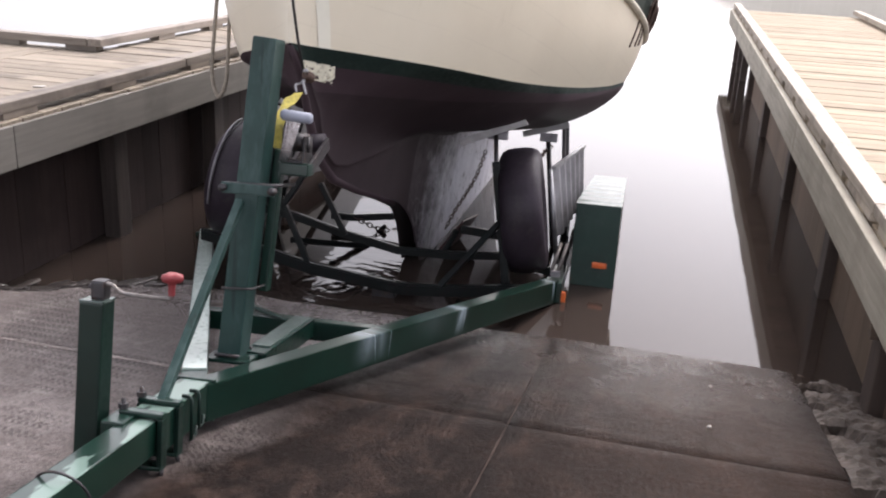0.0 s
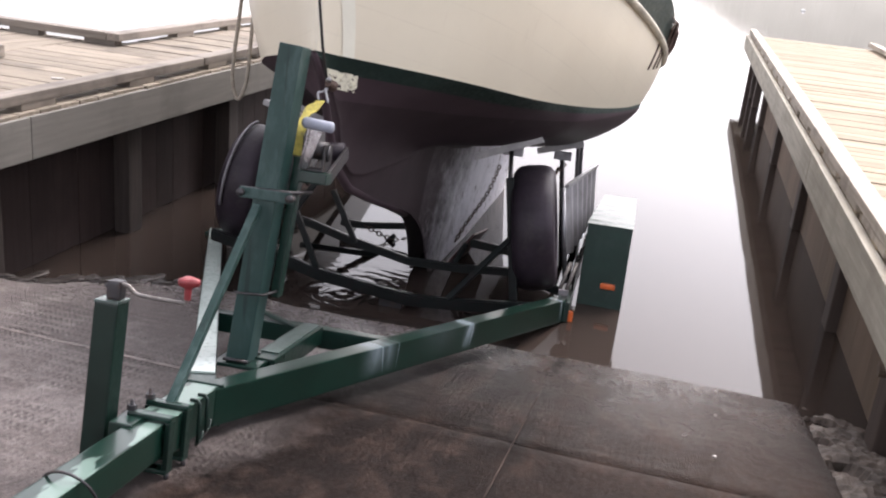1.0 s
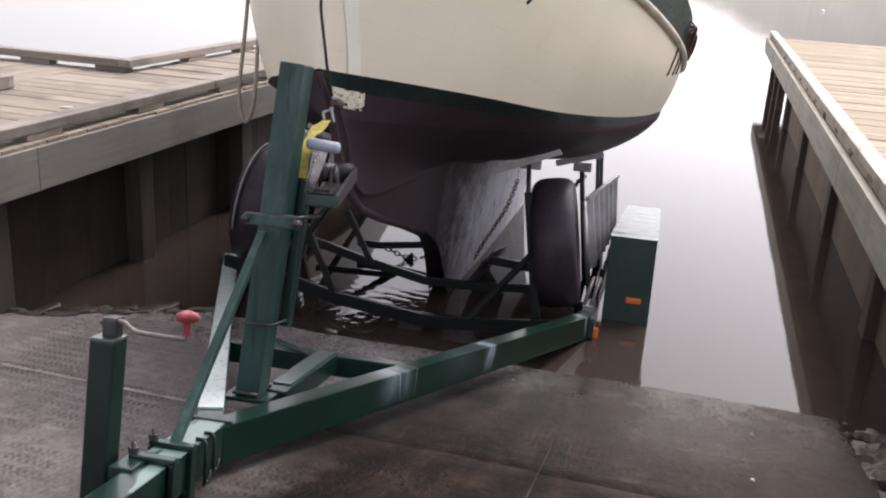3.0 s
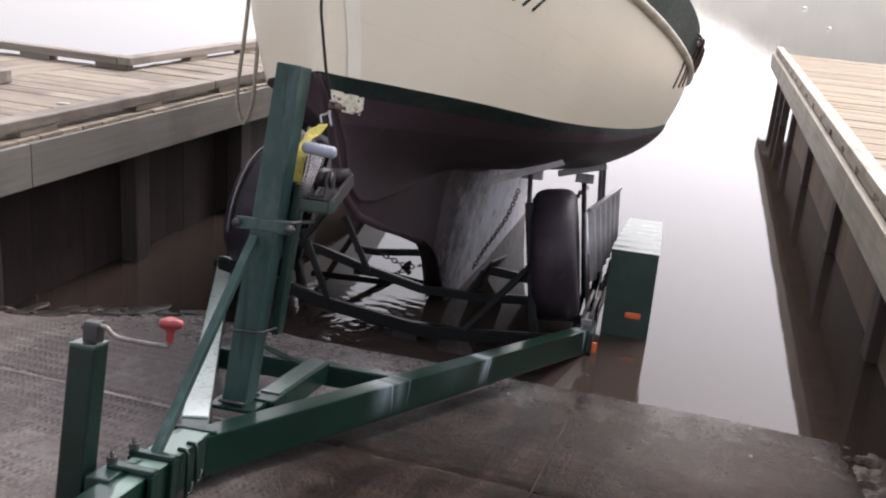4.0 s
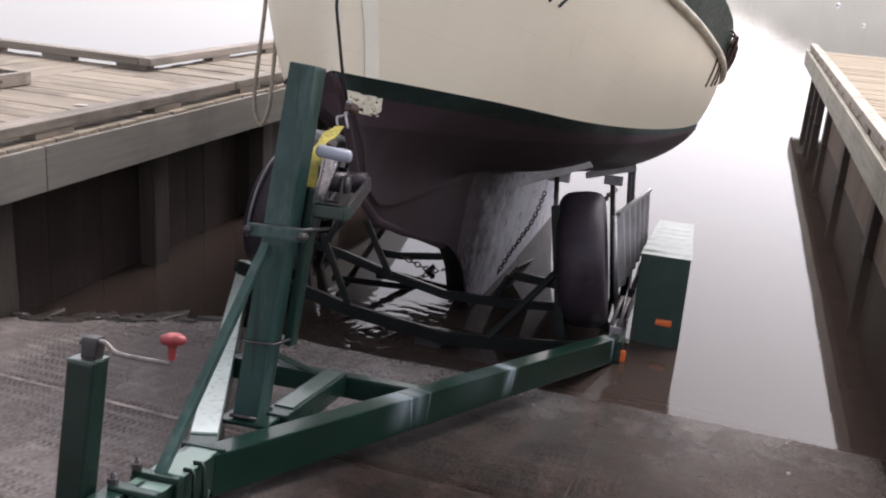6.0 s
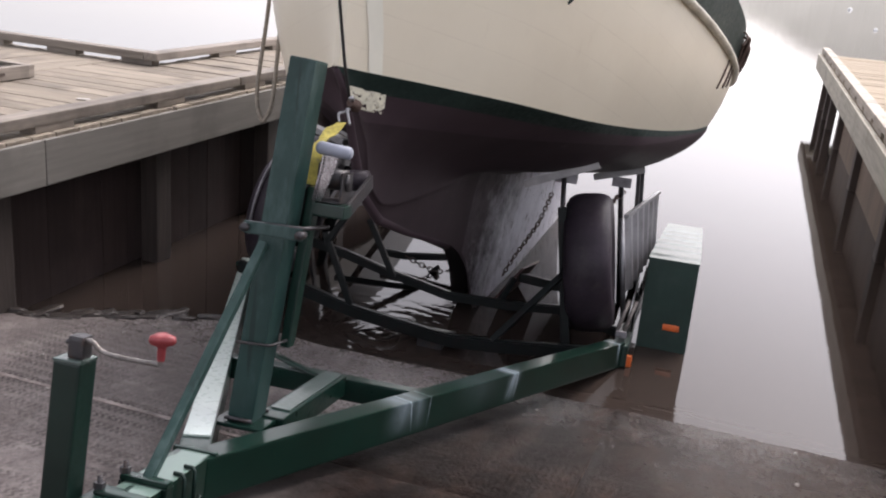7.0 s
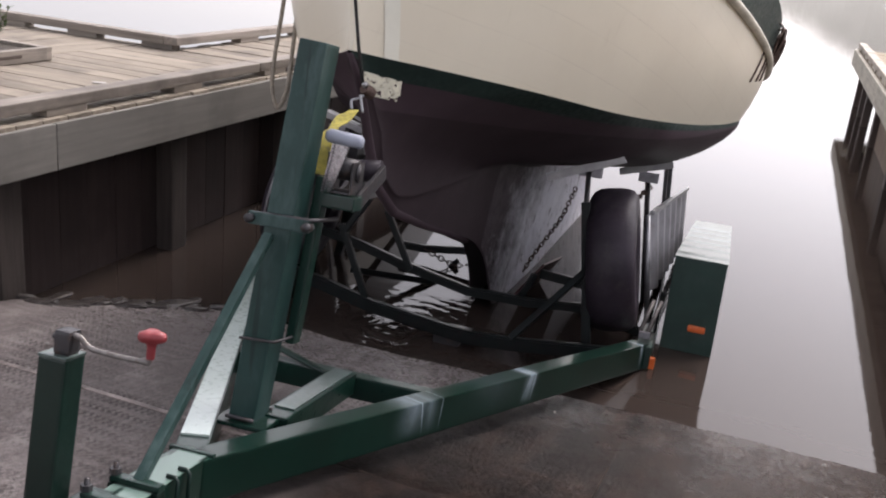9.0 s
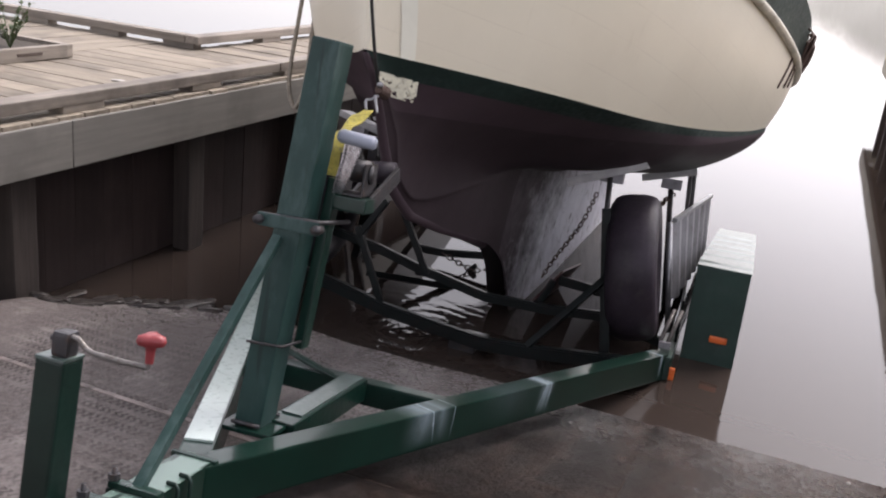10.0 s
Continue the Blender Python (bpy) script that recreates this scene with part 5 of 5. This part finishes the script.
def underbody(y, v):
    """Half breadth and height under the paint line: v 0 at the paint line, 1 at the keel's bottom."""
    bw, zw, bs, zs = station(y)
    zk = keel_z(y)
    full = min(1.0, max(0.0, (y - 0.62) / 2.2))
    aft = min(1.0, max(0.0, (y - 2.0) / 1.3))
    tk = 0.012 + 0.06 * full + 0.05 * aft
    rise = min(1.0, max(0.0, (y - 2.7) / 1.5))
    rise = rise * rise * (3 - 2 * rise)
    zc = zw - 0.245 - 0.07 * aft + 0.24 * rise  # where the bilge turns into the keel
    zc = max(zc, zk + 0.02)
    fwd = min(1.0, max(0.0, (2.3 - y) / 1.1))
    zc = max(zc - 0.17 * fwd, zk + 0.02)
    if zw - zk < 0.33:
        zc = zk + 0.25 * (zw - zk)
    if v < 0.72:
        a = v / 0.72 * math.pi / 2
        x = tk * 1.5 + (bw - tk * 1.5) * math.cos(a) ** (0.75 + 0.5 * (1 - full))
        z = zw - (zw - zc) * math.sin(a) ** 0.85
        s = v / 0.72
        x += (tk * 1.5 + (bw - tk * 1.5) * (1 - s) - x) * 0.7 * fwd
        z += (zw - (zw - zc) * s - z) * 0.7 * fwd
        # hollow, fine sections at the bow
        fine = min(1.0, max(0.0, (2.2 - y) / 0.7))
        if bw > tk * 1.5:
            x = tk * 1.5 + (x - tk * 1.5) * (1 - s) ** (2.4 * fine)
        if bw < tk * 1.5:
            x = bw * (1 - 0.5 * v)
        return x, z
    u = (v - 0.72) / 0.28
    x0 = min(tk * 1.5, bw * 0.64)
    return x0 + (min(tk, bw) * 0.6 - x0) * u ** 0.5, zc + (zk - zc) * u


def skin(fn, ys, vs, sides=(1, -1)):
    bm = bmesh.new()
    for s in sides:
        grid = [[bm.verts.new((bx(y) + s * fn(y, v)[0], y, fn(y, v)[1])) for v in vs] for y in ys]
        for a, b in zip(grid, grid[1:]):
            for i in range(len(vs) - 1):
                bm.faces.new((a[i], a[i + 1], b[i + 1], b[i]))
    bmesh.ops.remove_doubles(bm, verts=bm.verts, dist=0.0008)
    return bm


def spread(a, b, n):
    return [a + (b - a) * i / n for i in range(n + 1)]


HULL_Y = spread(0.62, 1.2, 14) + spread(1.26, STERN, 52)


@functools.lru_cache(maxsize=None)
def at_depth(y, d):
    """The v of the underbody that lies d under the paint line."""
    lo, hi, z0 = 0.0, 0.7, station(y)[1]
    for _ in range(24):
        mid = (lo + hi) / 2
        lo, hi = (mid, hi) if z0 - underbody(y, mid)[1] < d else (lo, mid)
    return lo


def boot_edge(y):
    """The green stripe is deepest at the bow and thins out aft."""
    return at_depth(y, 0.056 - 0.036 * min(1.0, max(0.0, (y - 0.8) / 2.2)))


def band_edge(y):
    """The band of old primer runs out aft too."""
    return at_depth(y, 0.15 - 0.115 * min(1.0, max(0.0, (y - 0.8) / 2.2)))


def build_boat():
    part("topside", skin(topside, HULL_Y, spread(0, 1, 14)), HULL, boat, "cream painted planked topsides", smooth=True)
    # on the port bow the stripe's shade is painted with the band's colour
    for side, ys, mat, words in ((1, HULL_Y, BOOT, "dark green stripe along the waterline"), (-1, HULL_Y[:24], BAND, "stripe darkened for the shade on the port bow"), (-1, HULL_Y[23:], BOOT, "dark green stripe along the waterline")):
        part("boot_stripe", skin(lambda y, v: underbody(y, v * boot_edge(y)), ys, spread(0, 1, 3), (side,)), mat, boat, words, smooth=True)
    part("primer_band", skin(lambda y, v: underbody(y, boot_edge(y) + v * (band_edge(y) - boot_edge(y))), HULL_Y, spread(0, 1, 5)), BAND, boat, "dull purple-brown paint band", smooth=True)
    part("bottom", skin(lambda y, v: underbody(y, v if v > 0.71 else band_edge(y) + v / 0.7 * (0.7 - band_edge(y))), HULL_Y, spread(0, 0.7, 16) + [0.72] + spread(0.735, 0.99, 12) + [1.0]), BOTTOM, boat, "dark wet bottom paint", smooth=True)

    def keel_side(y, v):
        x, z = underbody(y, 0.735 + 0.255 * v)
        return x + 0.002, z

    part("keel", skin(keel_side, spread(2.2, 4.6, 26), spread(0, 1, 12)), KEEL, boat, "long keel with worn pale paint", smooth=True)
    # keel shoe, transom and deck close the hull
    bm = bmesh.new()
    add_beam(bm, (bx(3.2), 3.2, -0.075), (bx(4.5), 4.5, -0.075), 0.11, 0.03)
    part("keel_shoe", bm, RUST, boat)
    bm = bmesh.new()
    y = STERN
    ring = [topside(y, v) for v in spread(1, 0, 8)] + [underbody(y, v) for v in spread(0.1, 1, 10)]
    vs = [bm.verts.new((bx(y) + x, y, z)) for x, z in ring] + [bm.verts.new((bx(y) - x, y, z)) for x, z in reversed(ring)]
    bm.faces.new(vs)
    part("transom", bm, HULL, boat)
    bm = bmesh.new()
    prev = None
    for y in HULL_Y:
        x, z = topside(y, 1)
        cur = [bm.verts.new((bx(y) - x, y, z - 0.01)), bm.verts.new((bx(y), y, z + 0.03)), bm.verts.new((bx(y) + x, y, z - 0.01))]
        if prev:
            bm.faces.new((prev[0], cur[0], cur[1], prev[1]))
            bm.faces.new((prev[1], cur[1], cur[2], prev[2]))
        prev = cur
    part("deck", bm, RAIL_WHITE, boat)
    # rubbing strake and bulwark
    for s in (1, -1):
        pts = [(bx(y) + s * (topside(y, 0.97)[0] + 0.012), y, topside(y, 0.97)[1]) for y in HULL_Y[8:]]
        tube_part("rubbing_strake", pts, 0.021, RAIL_WHITE, boat, seg=10)
        bm = bmesh.new()
        prev = None
        for y in HULL_Y[8:]:
            x, z = topside(y, 1)
            cur = [bm.verts.new((bx(y) + s * (x - 0.01), y, z)), bm.verts.new((bx(y) + s * (x + 0.035), y, z + 0.22)), bm.verts.new((bx(y) + s * x, y, z + 0.22)), bm.verts.new((bx(y) + s * (x - 0.05), y, z))]
            if prev:
                for i in range(4):
                    bm.faces.new((prev[i], prev[(i + 1) % 4], cur[(i + 1) % 4], cur[i]))
            prev = cur
        part("bulwark", bm, BOOT, boat, "dark green bulwark above the strake")
    bm = bmesh.new()
    prev = None
    for v in spread(0, 1, 14):
        x, z = topside(0.62, v)
        cur = [bm.verts.new((bx(0.62) + k * x, 0.62 - (0.0 if k else 0.35 * x), z)) for k in (-1, 0, 1)]
        if prev:
            for i in range(2):
                bm.faces.new((prev[i], prev[i + 1], cur[i + 1], cur[i]))
        prev = cur
    part("stem", bm, HULL, boat, smooth=True)
    low = [(bx(y), y + 0.006, z) for y, z in PROFILE[:9]]
    tube_part("forefoot", low, [0.009, 0.012, 0.014, 0.016, 0.018, 0.02, 0.022, 0.024, 0.026], BAND, boat, seg=10)
    # flat pale band beside the stem
    bm = bmesh.new()
    prev = None
    for v in spread(0.0, 1, 12):
        cur = []
        y0 = max(0.645, 0.714 - 0.22 * v)
        for y in (y0, y0 + 0.02, y0 + 0.04):
            x, z = topside(y, v)
            cur.append(bm.verts.new((bx(y) + x + 0.002, y - 0.002, z)))
        if prev:
            for i in range(2):
                bm.faces.new((prev[i], prev[i + 1], cur[i + 1], cur[i]))
        prev = cur
    part("stem_band", bm, STEM_WHITE, boat, "whiter band beside the stem", smooth=True)
    # ragged remains of a cream label plate at the waterline
    bm = bmesh.new()
    n, m = 38, 20
    turn = Matrix.Rotation(radians(40), 3, "Z")
    for i in range(n):
        for j in range(m):
            u, w = i / n, j / m
            edge = min(w, 1 - w, u * 1.2, (1 - u) * 3) * 2
            rough = noise.noise(Vector((u * 4.3, w * 3.7, 1.3))) + 0.5 * noise.noise(Vector((u * 15, w * 9, 4.1)))
            if rough * 0.9 > edge + 0.08 or noise.noise(Vector((u * 6, w * 6, 7.7))) + 0.3 * noise.noise(Vector((u * 17, w * 12, 2.2))) > 0.4:
                continue
            c = turn @ Vector(((u - 0.5) * 0.12, 0, (w - 0.5) * 0.062 - 0.012 * (u - 0.5)))
            add_box(bm, Vector((0.112, 0.7, 0.918)) + c, (0.12 / n + 0.0003, 0.004, 0.062 / m + 0.0003), turn)
    bmesh.ops.remove_doubles(bm, verts=bm.verts, dist=0.0004)
    part("bow_patch", bm, PATCH, boat, "flaking cream paint patch at the stem")
    tube_part("bobstay", [(0.088, 0.6, 0.91), (0.066, 0.58, 1.02), (0.06, 0.5, 1.177), (0.05, 0.36, 1.9)], 0.005, WIRE, boat, "dark wire bobstay")
    bm = bmesh.new()
    add_tube(bm, [(0.1, 0.63, 0.895), (0.098, 0.6, 0.9), (0.096, 0.585, 0.903)], [0.02, 0.018, 0.012], 12)
    fit = part("stem_fitting", bm, RUST, boat, "rusty stem ring fitting")
    tube_part("eye_bolt", [(0.094, 0.585, 0.912), (0.104, 0.582, 0.918)], 0.008, STEEL, fit, "bright bolt head")
    # chain plates down the side and a tangle of lines at the quarter
    for k, y in enumerate((3.16, 3.27, 3.36)):
        bm = bmesh.new()
        pts = []
        for v in spread(0.52 + 0.05 * k, 0.94, 5):
            x, z = topside(y - 0.22 * (0.9 - v), v)
            pts.append((bx(y - 0.22 * (0.9 - v)) + x + 0.004, y - 0.22 * (0.9 - v), z))
        add_tube(bm, pts, 0.0055, 6)
        part("chain_plate", bm, RUST, boat, smooth=True)
    rnd = random.Random(4)
    for k in range(26):
        y = 3.4 + k * 0.016
        x, z = topside(y, 1)
        tube_part("lashing", curve_points([(bx(y) + x + 0.012, y, z - 0.02), (bx(y) + x + 0.03 + rnd.uniform(-0.01, 0.035), y + rnd.uniform(-0.05, 0.05), z + 0.1), (bx(y) + x + 0.04 + rnd.uniform(-0.01, 0.03), y + rnd.uniform(-0.08, 0.08), z + 0.16), (bx(y) + x + 0.04 + rnd.uniform(-0.02, 0.02), y + rnd.uniform(-0.12, 0.12), z + rnd.uniform(0.08, 0.2))], 4), rnd.uniform(0.003, 0.0065), RUST, boat, seg=6)
    # worn lettering high on the side, no longer readable
    rnd = random.Random(6)
    for k in range(9):
        y = 0.8 + k * 0.052
        pts = []
        for q in range(4):
            v = 0.5 + 0.035 * q
            x, z = topside(y + 0.02 * q, v)
            pts.append((bx(y) + x + 0.002, y + 0.02 * q, z))
        tube_part("letter_bar", pts, 0.006, BOOT, boat, seg=6)


build_boat()


def build_rope():
    pts = curve_points([(-0.588, 1.465, 1.844), (-0.581, 1.465, 1.3), (-0.588, 1.451, 0.96), (-0.58, 1.451, 0.852), (-0.551, 1.451, 0.794), (-0.524, 1.451, 0.852), (-0.517, 1.451, 0.96), (-0.523, 1.465, 1.3), (-0.512, 1.465, 1.844)], 8)
    bm = add_tube(bmesh.new(), pts, 0.0085, 8)
    solo("mooring_rope", bm, ROPE, "brown mooring rope hanging in a loop down the boat's side", "rope", m=TRAILER, smooth=True)


build_rope()
